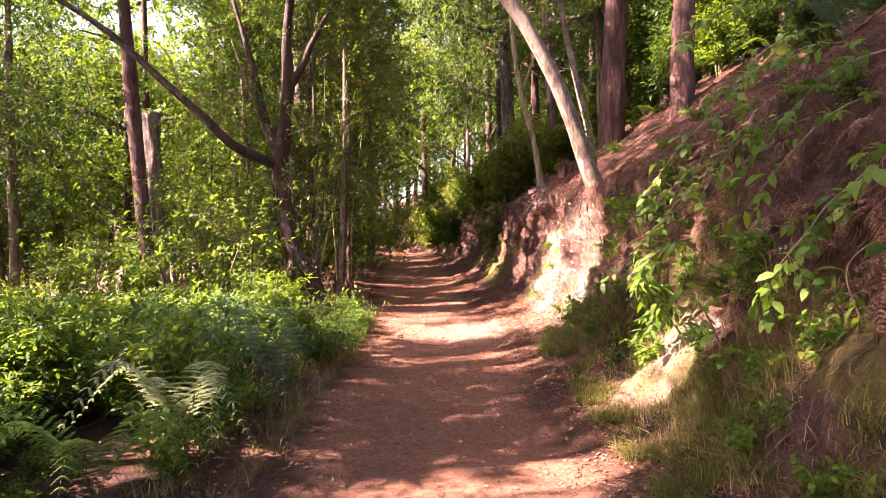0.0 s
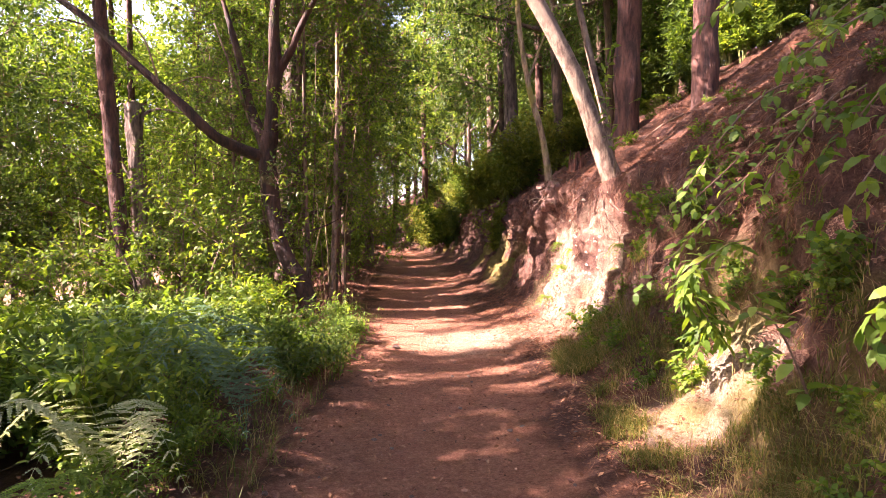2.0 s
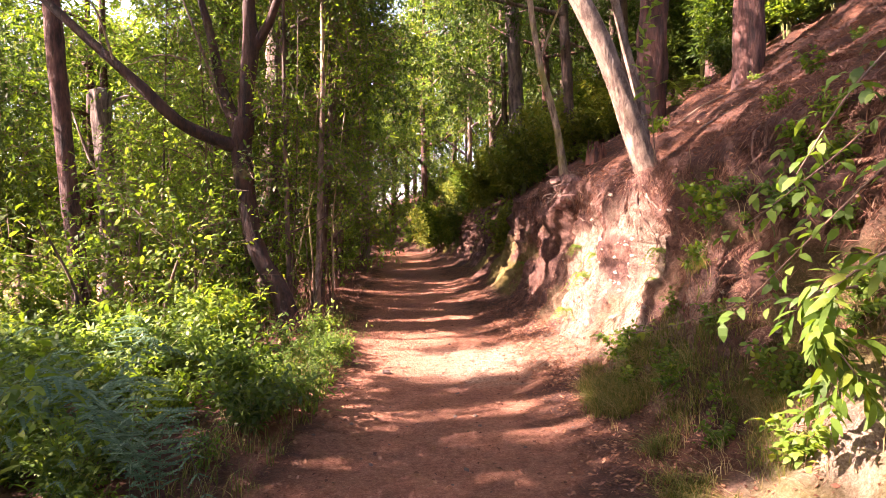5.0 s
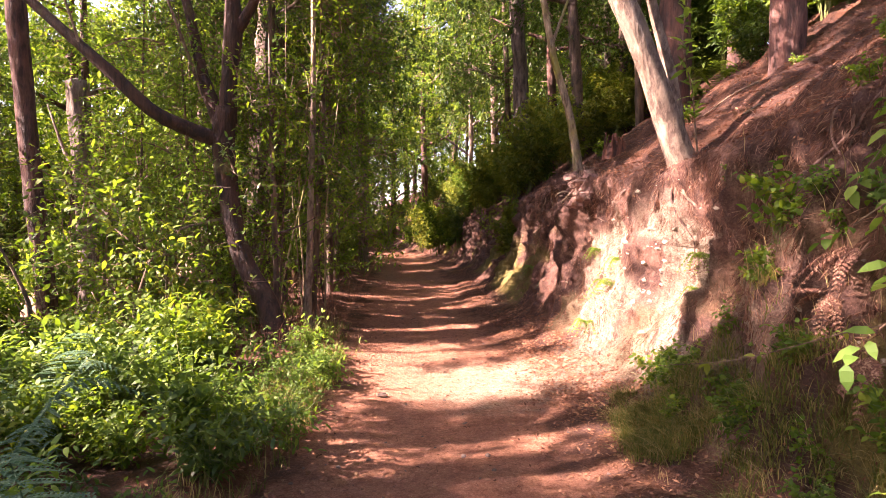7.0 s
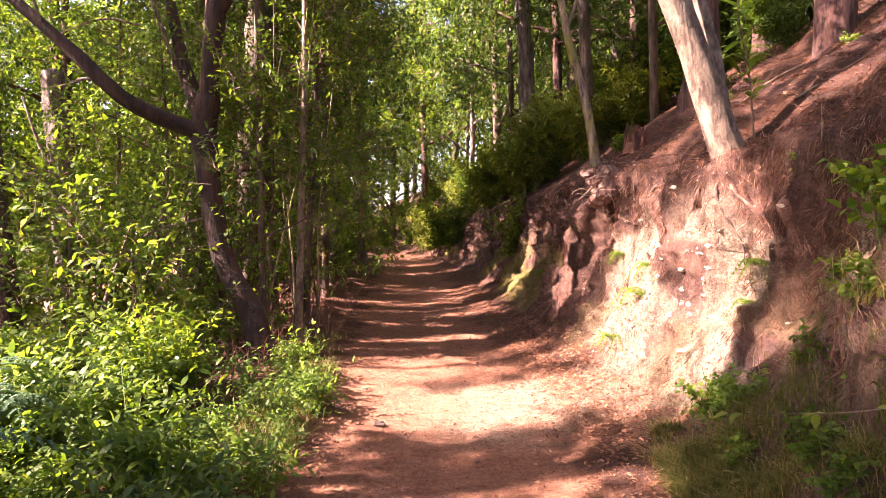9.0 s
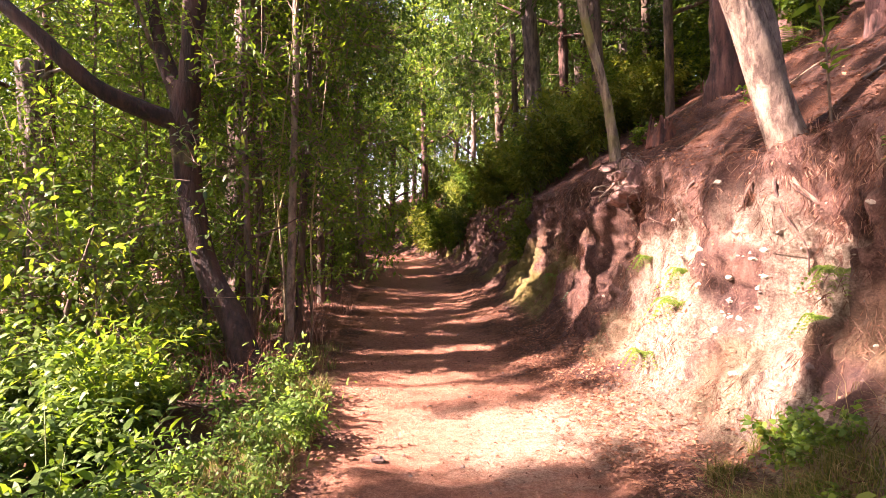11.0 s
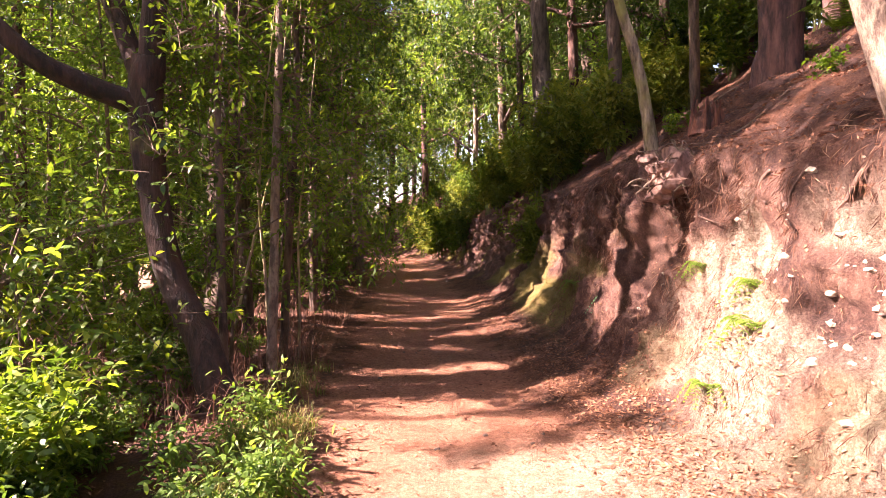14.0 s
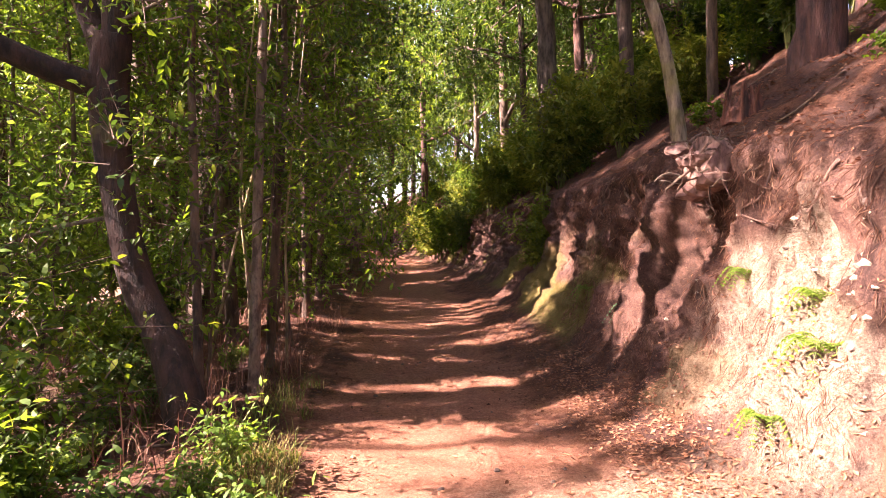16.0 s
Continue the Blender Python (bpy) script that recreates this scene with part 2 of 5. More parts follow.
def spline(points, n):
    """A smooth curve of n points through the given ones (Catmull-Rom)."""
    p = np.asarray(points, float)
    p = np.vstack((2 * p[0] - p[1], p, 2 * p[-1] - p[-2]))
    t = np.linspace(0, len(p) - 3 - 1e-6, n)
    i, f = t.astype(int), (t % 1)[:, None]
    a, b, c, d = p[i], p[i + 1], p[i + 2], p[i + 3]
    return 0.5 * (2 * b + (c - a) * f + (2 * a - 5 * b + 4 * c - d) * f * f + (3 * b - a - 3 * c + d) * f ** 3)


def tube(points, radii, sides=10, n=24, rough=0.12, flare=0.0, seed=0):
    """Vertices and quads of a tapered, uneven limb through points."""
    c = spline(points, n)
    r = np.interp(np.linspace(0, 1, n), np.linspace(0, 1, len(radii)), radii)
    tan = unit(np.gradient(c, axis=0))
    ref = np.array((1.0, 0.13, 0.07)) if abs(tan[:, 0]).mean() < 0.8 else np.array((0.1, 0.2, 1.0))
    u = unit(np.cross(tan, ref))
    v = np.cross(tan, u)
    ang = np.linspace(0, 2 * np.pi, sides, endpoint=False)
    ca, sa = np.cos(ang), np.sin(ang)
    ring = u[:, None] * ca[None, :, None] + v[:, None] * sa[None, :, None]
    along = np.linspace(0, 1, n)[:, None]
    length = np.linalg.norm(np.diff(c, axis=0), axis=1).sum()
    bump = 1 + rough * vnoise(ca[None] * 2.1 + seed, sa[None] * 2.1, along * length * 1.6, seed) + 0.5 * rough * vnoise(ca[None] * 4 + seed, sa[None] * 4, along * length * 5, seed + 5)
    if flare:
        lobes = 0.6 + 0.4 * np.cos(ang * 4 + seed)[None]
        bump = bump + flare * lobes * np.exp(-along * length / 0.22)
    verts = c[:, None] + ring * (r[:, None] * bump)[..., None]
    verts = np.vstack((verts.reshape(-1, 3), c[-1:] + tan[-1:] * r[-1] * 0.4))
    i = np.arange(n - 1)[:, None] * sides
    j = np.arange(sides)[None]
    k = (j + 1) % sides
    quads = np.stack((i + j, i + k, i + sides + k, i + sides + j), -1).reshape(-1, 4)
    top = (n - 1) * sides
    cap = np.array([(top + a, top + (a + 1) % sides, n * sides, n * sides) for a in range(sides)])
    return verts, np.vstack((quads, cap))


def tube_mesh(name, points, radii, material, sides=10, n=24, rough=0.12, flare=0.0, seed=0):
    v, f = tube(points, radii, sides, n, rough, flare, seed)
    q = f[:-sides]
    tri = np.vstack((q[:, (0, 1, 2)], q[:, (0, 2, 3)], f[-sides:, :3]))
    return mesh_of(name, v, tri, material, True)


def joined(pieces):
    """Joins (verts, faces) pieces into one."""
    vs, fs, n = [], [], 0
    for v, f in pieces:
        vs.append(v)
        fs.append(np.asarray(f) + n)
        n += len(v)
    return np.vstack(vs), np.vstack(fs)


def leaf_blades(base, axis, up, length, width, fine=False, curl=0.15):
    """Folded leaf blades: two triangles each, or four when fine."""
    axis, side = unit(axis), unit(np.cross(axis, up))
    nor = np.cross(side, axis)
    L, W = np.asarray(length)[:, None], np.asarray(width)[:, None]
    n = len(base)
    tip = base + axis * L - nor * L * curl
    sag = nor * L * curl
    if not fine:
        a = base + axis * L * 0.45 - sag * 0.3 + side * W / 2 + nor * W * 0.2
        b = base + axis * L * 0.45 - sag * 0.3 - side * W / 2 + nor * W * 0.2
        v = np.stack((base, a, tip, b), 1).reshape(-1, 3)
        i = np.arange(n)[:, None] * 4
        return v, np.vstack((i + np.array((0, 1, 2)), i + np.array((0, 2, 3))))
    ring = []
    for f, w, sg in ((0.28, 0.92, 1), (0.66, 0.8, 1), (0.66, 0.8, -1), (0.28, 0.92, -1)):
        ring.append(base + axis * L * f - sag * f * f + side * W * 0.5 * w * sg + nor * W * (0.16 + 0.06 * sg))
    v = np.stack((base, ring[0], ring[1], tip, ring[2], ring[3]), 1).reshape(-1, 3)
    i = np.arange(n)[:, None] * 6
    return v, np.vstack([i + np.array(t) for t in ((0, 1, 5), (1, 2, 4), (1, 4, 5), (2, 3, 4))])


def sprigs(origin, direction, k, twig, length, width, fine=False, droop=0.15, spread=0.9):
    """Leafy twigs: k leaves along each, in turn to either side."""
    n = len(origin)
    d = unit(direction)
    ref = unit(rng.normal(size=(n, 3)) * 0.5 + (0, 0, 1))
    s1 = unit(np.cross(d, ref))
    s2 = np.cross(s1, d)
    f = (np.arange(k) + 0.5) / k
    ang = np.arange(k) * 2.4 + rng.uniform(0, 6, (n, 1))
    tw = np.asarray(twig).reshape(-1, 1) * np.ones((n, 1))
    base = origin[:, None] + d[:, None] * (f[None, :, None] * tw[..., None])
    radial = s1[:, None] * np.cos(ang)[..., None] + s2[:, None] * (np.sin(ang) * 0.55)[..., None]
    axis = d[:, None] * (0.35 + 0.5 * f)[None, :, None] + radial * spread + rng.normal(size=(n, k, 3)) * 0.22
    axis[..., 2] -= droop
    up = s2[:, None] * 0.5 + rng.normal(size=(n, k, 3)) * 0.4 + (0, 0, 1.0)
    size = rng.uniform(0.65, 1.2, n * k)
    return leaf_blades(base.reshape(-1, 3), axis.reshape(-1, 3), up.reshape(-1, 3), length * size, width * size, fine)


def twigs_of(origin, end, radius):
    """Thin three-sided twigs from origin to end."""
    n = len(origin)
    d = unit(end - origin)
    s = unit(np.cross(d, (0.3, 0.2, 1.0)))
    t = np.cross(d, s)
    r = np.asarray(radius).reshape(-1, 1)
    v = np.stack((origin + s * r, origin - s * r * 0.5 + t * r * 0.87, origin - s * r * 0.5 - t * r * 0.87, end), 1).reshape(-1, 3)
    i = np.arange(n)[:, None] * 4
    return v, np.vstack([i + np.array(q) for q in ((0, 1, 3), (1, 2, 3), (2, 0, 3))])


# ---- the lie of the land: a path cut into a hillside that rises to the right ----
ROW_Y = (-30, 2, 5, 7, 9, 12.5, 16, 21.5, 30, 36, 45, 70)
FOOT = (1.5, 1.45, 1.4, 1.35, 1.3, 1.08, 0.9, 0.7, 0.1, -0.9, -3.5, -12)
LIP = (3.0, 2.9, 2.75, 2.5, 2.3, 2.0, 2.0, 2.1, 1.1, 0.0, -2.0, -10)
LIP_Z = (2.3, 2.4, 2.75, 2.48, 2.12, 2.38, 2.25, 2.4, 1.9, 1.5, 1.3, 1.2)


def along(values, y):
    return sum(np.interp(np.asarray(y) + d, ROW_Y, values) for d in (-1.2, -0.6, 0, 0.6, 1.2)) / 5


def path_mid(y):
    y = np.asarray(y, float)
    return 0.1 - 0.083 * np.maximum(y - 8, 0) * step(6, 14, y) - 0.012 * np.maximum(y - 37, 0) ** 1.6


def half_width(y):
    return 1.28 - 0.16 * step(12, 35, y)


def build_ground():
    ys = np.concatenate((np.linspace(-40, -2, 40), np.arange(-1.9, 4.0, 0.07), np.arange(4.0, 14.5, 0.03), np.arange(14.5, 20, 0.08), np.arange(20, 45, 0.17), np.linspace(45.5, 90, 50), np.linspace(95, 1500, 24)))
    u_left = np.concatenate((-np.geomspace(1400, 12, 26), np.linspace(-11.5, -1.5, 60), np.linspace(-1.4, 0, 24)[:-1] ))
    Y = ys[:, None]
    foot, lip, lipz, mid, hw = (f[:, None] for f in (along(FOOT, ys), along(LIP, ys), along(LIP_Z, ys), path_mid(ys), half_width(ys)))
    far = step(60, 120, Y)
    # left of the path and the path
    xl = mid - hw
    X1 = xl + u_left[None] * 1.0
    d = -u_left[None] * np.ones_like(Y)
    Z1 = 0.10 * step(0.05, 0.5, d) - 0.04 * d - 0.22 * np.maximum(d - 6, 0) * (1 - step(30, 60, d)) - 12 * step(20, 60, d)
    Z1 = Z1 + 0.05 * vnoise(X1 * 1.3, Y * 1.3) * step(0, 1, d) + 0.02 * vnoise(X1 * 5, Y * 5, 1)
    up = np.linspace(0, 1, 44)[None]
    X2 = xl + (foot - xl) * up
    Z2 = -0.05 * np.sin(np.pi * np.clip(up * 1.15, 0, 1)) + 0.10 * step(0.78, 1.0, up) + 0.018 * vnoise(X2 * 2.2, Y * 1.1, 2) + 0.010 * vnoise(X2 * 6, Y * 5, 3) + 0.005 * vnoise(X2 * 17, Y * 17, 4)
    # the cut bank: a foot of fallen earth, a steep face, a rounded lip
    ub = np.linspace(0, 1, 130)[1:][None]
    stops = (0, 0.12, 0.3, 0.45, 0.55, 0.8, 0.93, 1)
    soft = np.interp(ub, stops, (0, 0.22, 0.40, 0.51, 0.58, 0.76, 0.86, 1.0))
    slump = np.interp(ub, stops, (0, 0.26, 0.58, 0.75, 0.80, 0.85, 0.90, 1.0))
    shape_x = soft + (slump - soft) * (0.35 + 0.65 * step(6.5, 8.5, Y))
    shape_z = np.interp(ub, stops, (0, 0.06, 0.25, 0.43, 0.56, 0.86, 0.965, 1.0))
    X3 = foot + (lip - foot) * shape_x
    Z3 = 0.10 + (lipz - 0.10) * shape_z
    face = np.sin(np.pi * np.clip(ub, 0, 1)) ** 0.6
    ridge = vnoise(0, Y * 1.0, Z3 * 0.9, 11)
    lump = 0.19 * ridge + 0.17 * vnoise(X3 * 0.5, Y * 2.2 + 7.3, Z3 * 1.7, 42) + 0.085 * vnoise(X3, Y * 5.2, Z3 * 4.4, 13) + 0.05 * vnoise(X3 * 3, Y * 11, Z3 * 9, 14)
    lump = lump + 0.05 * np.abs(vnoise(0, Y * 4.5, Z3 * 0.9, 15))
    lump = lump + 0.05 * vnoise(0, Y * 9, Z3 * 1.6, 17) * step(0.45, 0.8, ub) + 0.08 * step(0.1, 0.6, vnoise(X3, Y * 2.1 + 3.1, Z3 * 2.8, 48)) + 0.03 * np.abs(vnoise(X3 * 8, Y * 20, Z3 * 17, 19))
    # broken rock and clods: ridged at three sizes, most of all on the bare stretch; roots' furrows under the lip
    crag = lambda a, b, seed: 1 - 2 * np.abs(vnoise(X3 * a * 0.5, Y * a, Z3 * b, seed))
    bare = (0.45 + 0.55 * step(7.0, 8.5, Y) + 0.4 * step(11.0, 13.0, Y)) * (0.4 + 0.6 * step(0.12, 0.3, ub))
    lump = 0.72 * lump - bare * (0.07 * crag(2.3, 2.6, 81) + 0.045 * crag(5.6, 6.4, 82) + 0.026 * crag(13, 14, 83))
    furrow = np.abs(vnoise(0, Y * 8.5 + 1.2 * vnoise(0, Y * 2, Z3 * 3, 84), Z3 * 0.7, 85))
    lump = lump + 0.19 * (furrow - 0.3) * step(0.3, 0.6, ub) * step(10.5, 8.8, Y)
    overhang = -0.13 * np.exp(-((ub - 0.88) / 0.07) ** 2) * step(5.0, 7.5, Y) * (0.55 + 0.8 * vnoise(0, Y * 1.9, 0, 86))
    lump = lump + overhang
    X3 = X3 + face * lump
    Z3 = Z3 - 0.3 * face * lump + 0.02 * vnoise(X3 * 8, Y * 8, Z3 * 8, 16)
    # the hillside above
    us = np.concatenate((np.linspace(0, 6, 70)[1:], np.linspace(6.3, 30, 40), np.geomspace(32, 1400, 24)))[None]
    X4 = lip + us
    Z4 = lipz + 0.66 * np.minimum(us, 4) + 0.42 * np.clip(us - 4, 0, 30) + 0.09 * vnoise(X4 * 1.1, Y * 1.1, 5, 6) * step(0, 0.5, us) + 0.08 * vnoise(X4 * 3.4, Y * 3.4, 5, 7) + 0.035 * vnoise(X4 * 9, Y * 9, 5, 8)
    X, Z = np.hstack((X1, X2, X3, X4)), np.hstack((Z1, Z2, Z3, Z4))
    Yf = np.broadcast_to(Y, X.shape)
    Z = Z * (1 - far * 0.5)
    rows, cols = X.shape
    verts = np.stack((X, Yf, Z), -1).reshape(-1, 3)
    i = np.arange(rows - 1)[:, None] * cols
    j = np.arange(cols - 1)[None]
    quads = np.stack((i + j, i + j + 1, i + cols + j + 1, i + cols + j), -1).reshape(-1, 4)
    me = mesh_of("ground", verts, quads, EARTH, True)
    c1, c2, c3 = X1.shape[1], X2.shape[1], X3.shape[1]
    zero = np.zeros_like(X)
    wob = 0.10 * vnoise(X * 3, Yf * 3, 0, 21) + 0.05 * vnoise(X * 11, Yf * 11, 0, 22)
    pathw = zero.copy()
    pathw[:, :c1] = step(0.32, 0.0, d + wob[:, :c1])
    pathw[:, c1:c1 + c2] = 1
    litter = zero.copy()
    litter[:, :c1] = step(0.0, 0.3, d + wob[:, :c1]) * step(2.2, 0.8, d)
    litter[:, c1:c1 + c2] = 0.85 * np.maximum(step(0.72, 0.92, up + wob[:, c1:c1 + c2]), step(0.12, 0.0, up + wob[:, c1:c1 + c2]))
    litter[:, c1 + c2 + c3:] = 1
    bank = zero.copy()
    bank[:, c1 + c2:c1 + c2 + c3] = step(0.04, 0.2, ub + wob[:, c1 + c2:c1 + c2 + c3]) * step(1.05, 0.85, ub)
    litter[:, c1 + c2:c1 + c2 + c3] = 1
    chalk_and_sun = zero.copy()
    w3 = vnoise(Yf * 1.7, Z * 2.3, 3, 23)[:, c1 + c2:c1 + c2 + c3]
    chalk_and_sun[:, c1 + c2:c1 + c2 + c3] = step(0.0, 0.45, w3 + 0.35) * step(0.05, 0.2, ub) * step(0.86, 0.6, ub) * step(6.5, 8.0, Y) * step(12.0, 10.8, Y) * 0.85
    # bare patch at the bank's foot, painted paler where the sun strikes it
    bare_sun_patch = step(0.75, 0.35, np.hypot((Y - 5.25) / 1.0, (X3 - 1.9) / 0.9) + 0.5 * wob[:, c1 + c2:c1 + c2 + c3]) * step(1.1, 0.8, Z3)
    # carries the pale painted sunlight from the path on to the bank's foot
    sunlit_dust = 0.5 * step(8.6, 9.3, Y) * step(11.0, 10.2, Y) * step(0.4, 0.1, ub)
    chalk_and_sun[:, c1 + c2:c1 + c2 + c3] = np.maximum(chalk_and_sun[:, c1 + c2:c1 + c2 + c3], np.maximum(sunlit_dust, 0.85 * bare_sun_patch))
    # pale dust from the bare face, which also paints sunlight on the path
    chalk_and_sun[:, c1:c1 + c2] = 0.6 * step(8.6, 9.3, Y + wob[:, c1:c1 + c2] * 3) * step(11.0, 10.2, Y) * step(-0.7, 0.5, X2 + 2.5 * wob[:, c1:c1 + c2])
    moss = zero.copy()
    w4 = vnoise(Yf * 1.3, Z * 1.8, 7, 24)[:, c1 + c2:c1 + c2 + c3]
    moss[:, c1 + c2:c1 + c2 + c3] = step(0.1, 0.5, w4 + 0.3 * step(6.5, 4.5, Y) + 0.05 * step(13, 18, Y)) * step(0.02, 0.15, ub) * step(0.7, 0.3, ub) * (0.7 - 0.5 * step(7.5, 8.5, Y) * step(12.5, 11.5, Y))
    for name, w in (("path", pathw), ("litter", litter), ("bank", bank), ("chalk_and_sun", chalk_and_sun), ("moss", moss)):
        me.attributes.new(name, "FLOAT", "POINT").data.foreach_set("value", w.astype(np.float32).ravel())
    ob = tagged(new("ground", me), "red earth path cut into a wooded hillside with an eroded bank", "ground", kind="structure")
    return ob, verts, quads


ground, ground_verts, ground_quads = build_ground()
near = np.abs(ground_verts[:, 0]) < 70
near &= (ground_verts[:, 1] > -45) & (ground_verts[:, 1] < 100)
LAND = BVHTree.FromPolygons([tuple(v) for v in ground_verts.tolist()], ground_quads[near[ground_quads].all(1)].tolist())


def land(x, y):
    hit = LAND.ray_cast(Vector((x, y, 60)), Vector((0, 0, -1)))
    return hit[0].z if hit[0] is not None else 0.0


def face_at(y, z):
    """The place and normal on the bank's face at height z."""
    hit = LAND.ray_cast(Vector((-0.5, y, z)), Vector((1, 0, 0)))
    return (hit[0], hit[1]) if hit[0] is not None else (Vector((2, y, z)), Vector((-1, 0, 0)))


def on_land(x, y, up=0.0):
    return (x, y, land(x, y) + up)


# ---- gaps in the leaf roof, where the sun comes through to the ground: x, y, reach across, reach along ----
GAPS = ((0.1, 9.66, 0.95, 0.48), (0.9, 9.9, 0.95, 0.55), (2.1, 11.1, 0.8, 0.45), (1.7, 10.0, 0.8, 0.6), (3.0, 9.5, 1.6, 1.15), (-1.2, 10.7, 1.0, 0.45), (-0.6, 9.9, 0.5, 0.3),
        (1.3, 4.2, 0.9, 0.22), (0.2, 3.85, 0.9, 0.16), (2.45, 5.3, 0.95, 0.6), (-1.4, 4.35, 0.35, 0.25), (-1.5, 7.7, 0.9, 0.7), (-2.4, 4.2, 0.6, 0.5), (-3.0, 6.6, 0.6, 0.4), (-2.2, 5.6, 0.4, 0.35), (3.6, 7.0, 0.5, 0.25), (0.8, 7.9, 0.45, 0.2), (0.9, 7.2, 0.35, 0.12),
        (0.35, 18.6, 0.7, 0.6), (0.5, 15.6, 0.6, 0.25), (0.6, 13.3, 0.5, 0.18), (-0.3, 11.7, 0.6, 0.14), (0.9, 12.2, 0.3, 0.2),
        (-2.3, 37, 1.5, 2.0), (3.0, 13.2, 1.1, 0.7), (6.3, 9.75, 1.2, 0.28), (7.6, 11.0, 1.0, 0.2), (9.0, 9.4, 0.8, 0.2), (2.6, 17.0, 0.9, 0.7), (1.6, 26, 1.6, 2.0),
        (-2.9, 8.6, 0.7, 0.45), (-3.9, 5.8, 0.6, 0.4), (-3.0, 4.6, 0.4, 0.3), (-5.0, 7.6, 1.2, 0.8), (4.5, 24, 1.6, 1.6), (4.0, 28.5, 1.5, 1.5), (3.0, 33, 2, 2), (-3.2, 17, 1.0, 0.8), (-3.6, 21, 1.0, 1.0),
        (2.4, 30, 2, 2), (-1.7, 9.2, 1.0, 0.7), (-4.2, 10.6, 0.7, 0.4))


def shaded(p):
    """True where a leaf may grow: not in the way of the sun to one of the gaps."""
    g = p[:, :2] - SUN[None, :2] * (p[:, 2:3] / SUN[2])
    keep = np.ones(len(p), bool)
    wob = 0.22 * vnoise(g[:, 0] * 2.2, g[:, 1] * 2.2, 0, 31) + 0.12 * vnoise(g[:, 0] * 6, g[:, 1] * 6, 0, 32)
    for x, y, a, b in GAPS:
        d = np.sqrt(((g[:, 0] - x) / (a + 0.15)) ** 2 + ((g[:, 1] - y) / (b + 0.15)) ** 2)
        keep &= ~((d + wob * 1.4 < 1.0) & (rng.random(len(p)) < 0.985))
    holes = vnoise(g[:, 0] * 0.9, g[:, 1] * 2.6, 0, 33) + 0.5 * vnoise(g[:, 0] * 2.5, g[:, 1] * 6.5, 0, 34)
    gx, gy = g[:, 0], g[:, 1]
    limit = np.where(gx > 2.2, 0.6, np.where(gy > 10.8, 0.45, np.where(gx < -1.9, 0.3, 0.8)))
    limit = np.where((gx > 1.4) & (gx < 4.4) & (gy < 8.4), 0.5, limit)
    limit = np.where((gx > 4.4) & (gy < 13), 0.85, limit)
    limit = np.where((gx < -1.8) & (gy < 7), 0.3, limit)
    return keep & (holes < limit)


# ---- trees ----
def crown_mesh(clumps, origin, leaf, twig_material, length, width, k=7, fine=False, twig=0.28, prune=True, flat=0.7):
    """Leaves and twigs of a crown: clumps of (x, y, z, radius, sprigs), in world places."""
    os, ds, cs = [], [], []
    for x, y, z, r, n in clumps:
        n = int(n)
        v = unit(rng.normal(size=(n, 3)))
        q = v * (rng.random((n, 1)) ** 0.45) * r * (1 + 0.35 * vnoise(v[:, 0] * 2 + x, v[:, 1] * 2 + y, v[:, 2] * 2 + z, 41)[:, None])
        q[:, 2] *= flat
        os.append(q + (x, y, z))
        ds.append(v * 0.7 + rng.normal(size=(n, 3)) * 0.5 + (0, 0, 0.15))
        cs.append(np.tile((x, y, z - 0.2 * r), (n, 1)))
    o, d, c = np.vstack(os), np.vstack(ds), np.vstack(cs)
    if prune:
        keep = shaded(o)
        o, d, c = o[keep], d[keep], c[keep]
    size = rng.uniform(0.7, 1.25, len(o)) * twig
    lv, lf = sprigs(o - origin, d, k, size, length, width, fine)
    start = o + (c - o) * rng.uniform(0.25, 0.6, (len(o), 1)) - origin
    e = 1 if fine else 2
    tv, tf = twigs_of(start[::e], (o - origin + unit(d) * size[:, None])[::e], np.full(len(o[::e]), 0.006 if fine else 0.009))
    return mesh_of("foliage", lv, lf, leaf), mesh_of("branchwork", tv, tf, twig_material)


def make_tree(name, place, trunk, radii, limbs, clumps, bark, leaf, label, length=0.10, width=0.045, category="tree", group="", sides=12, fine=False, k=7, prune=True, flare=0.5, twig=0.3, seed=0):
    """A tree whose trunk and limbs run through points given from its foot."""
    place = np.array(place, float)
    t = thing(name, place, label, category, group)
    length_ = np.linalg.norm(np.diff(np.asarray(trunk, float), axis=0), axis=1).sum()
    part("trunk", tube_mesh("trunk", trunk, radii, bark, sides if radii[0] < 0.18 else 20, int(12 + length_ * (3 if sides > 8 else 1)), 0.13 if radii[0] < 0.18 else 0.2, flare, seed), t)
    for i, (pts, r) in enumerate(limbs):
        part("limb", tube_mesh("limb", pts, r, bark, 8 if fine else 5, 16 if fine else 7, 0.15, 0, seed + i), t)
    if clumps:
        lm, tm = crown_mesh([(place[0] + a, place[1] + b, place[2] + c, r, n) for a, b, c, r, n in clumps], place, leaf, TWIG, length, width, k, fine, twig, prune)
        crown = part("crown", lm, t)
        tagged(part("branchwork", tm, crown), kind="stuff")
    return t


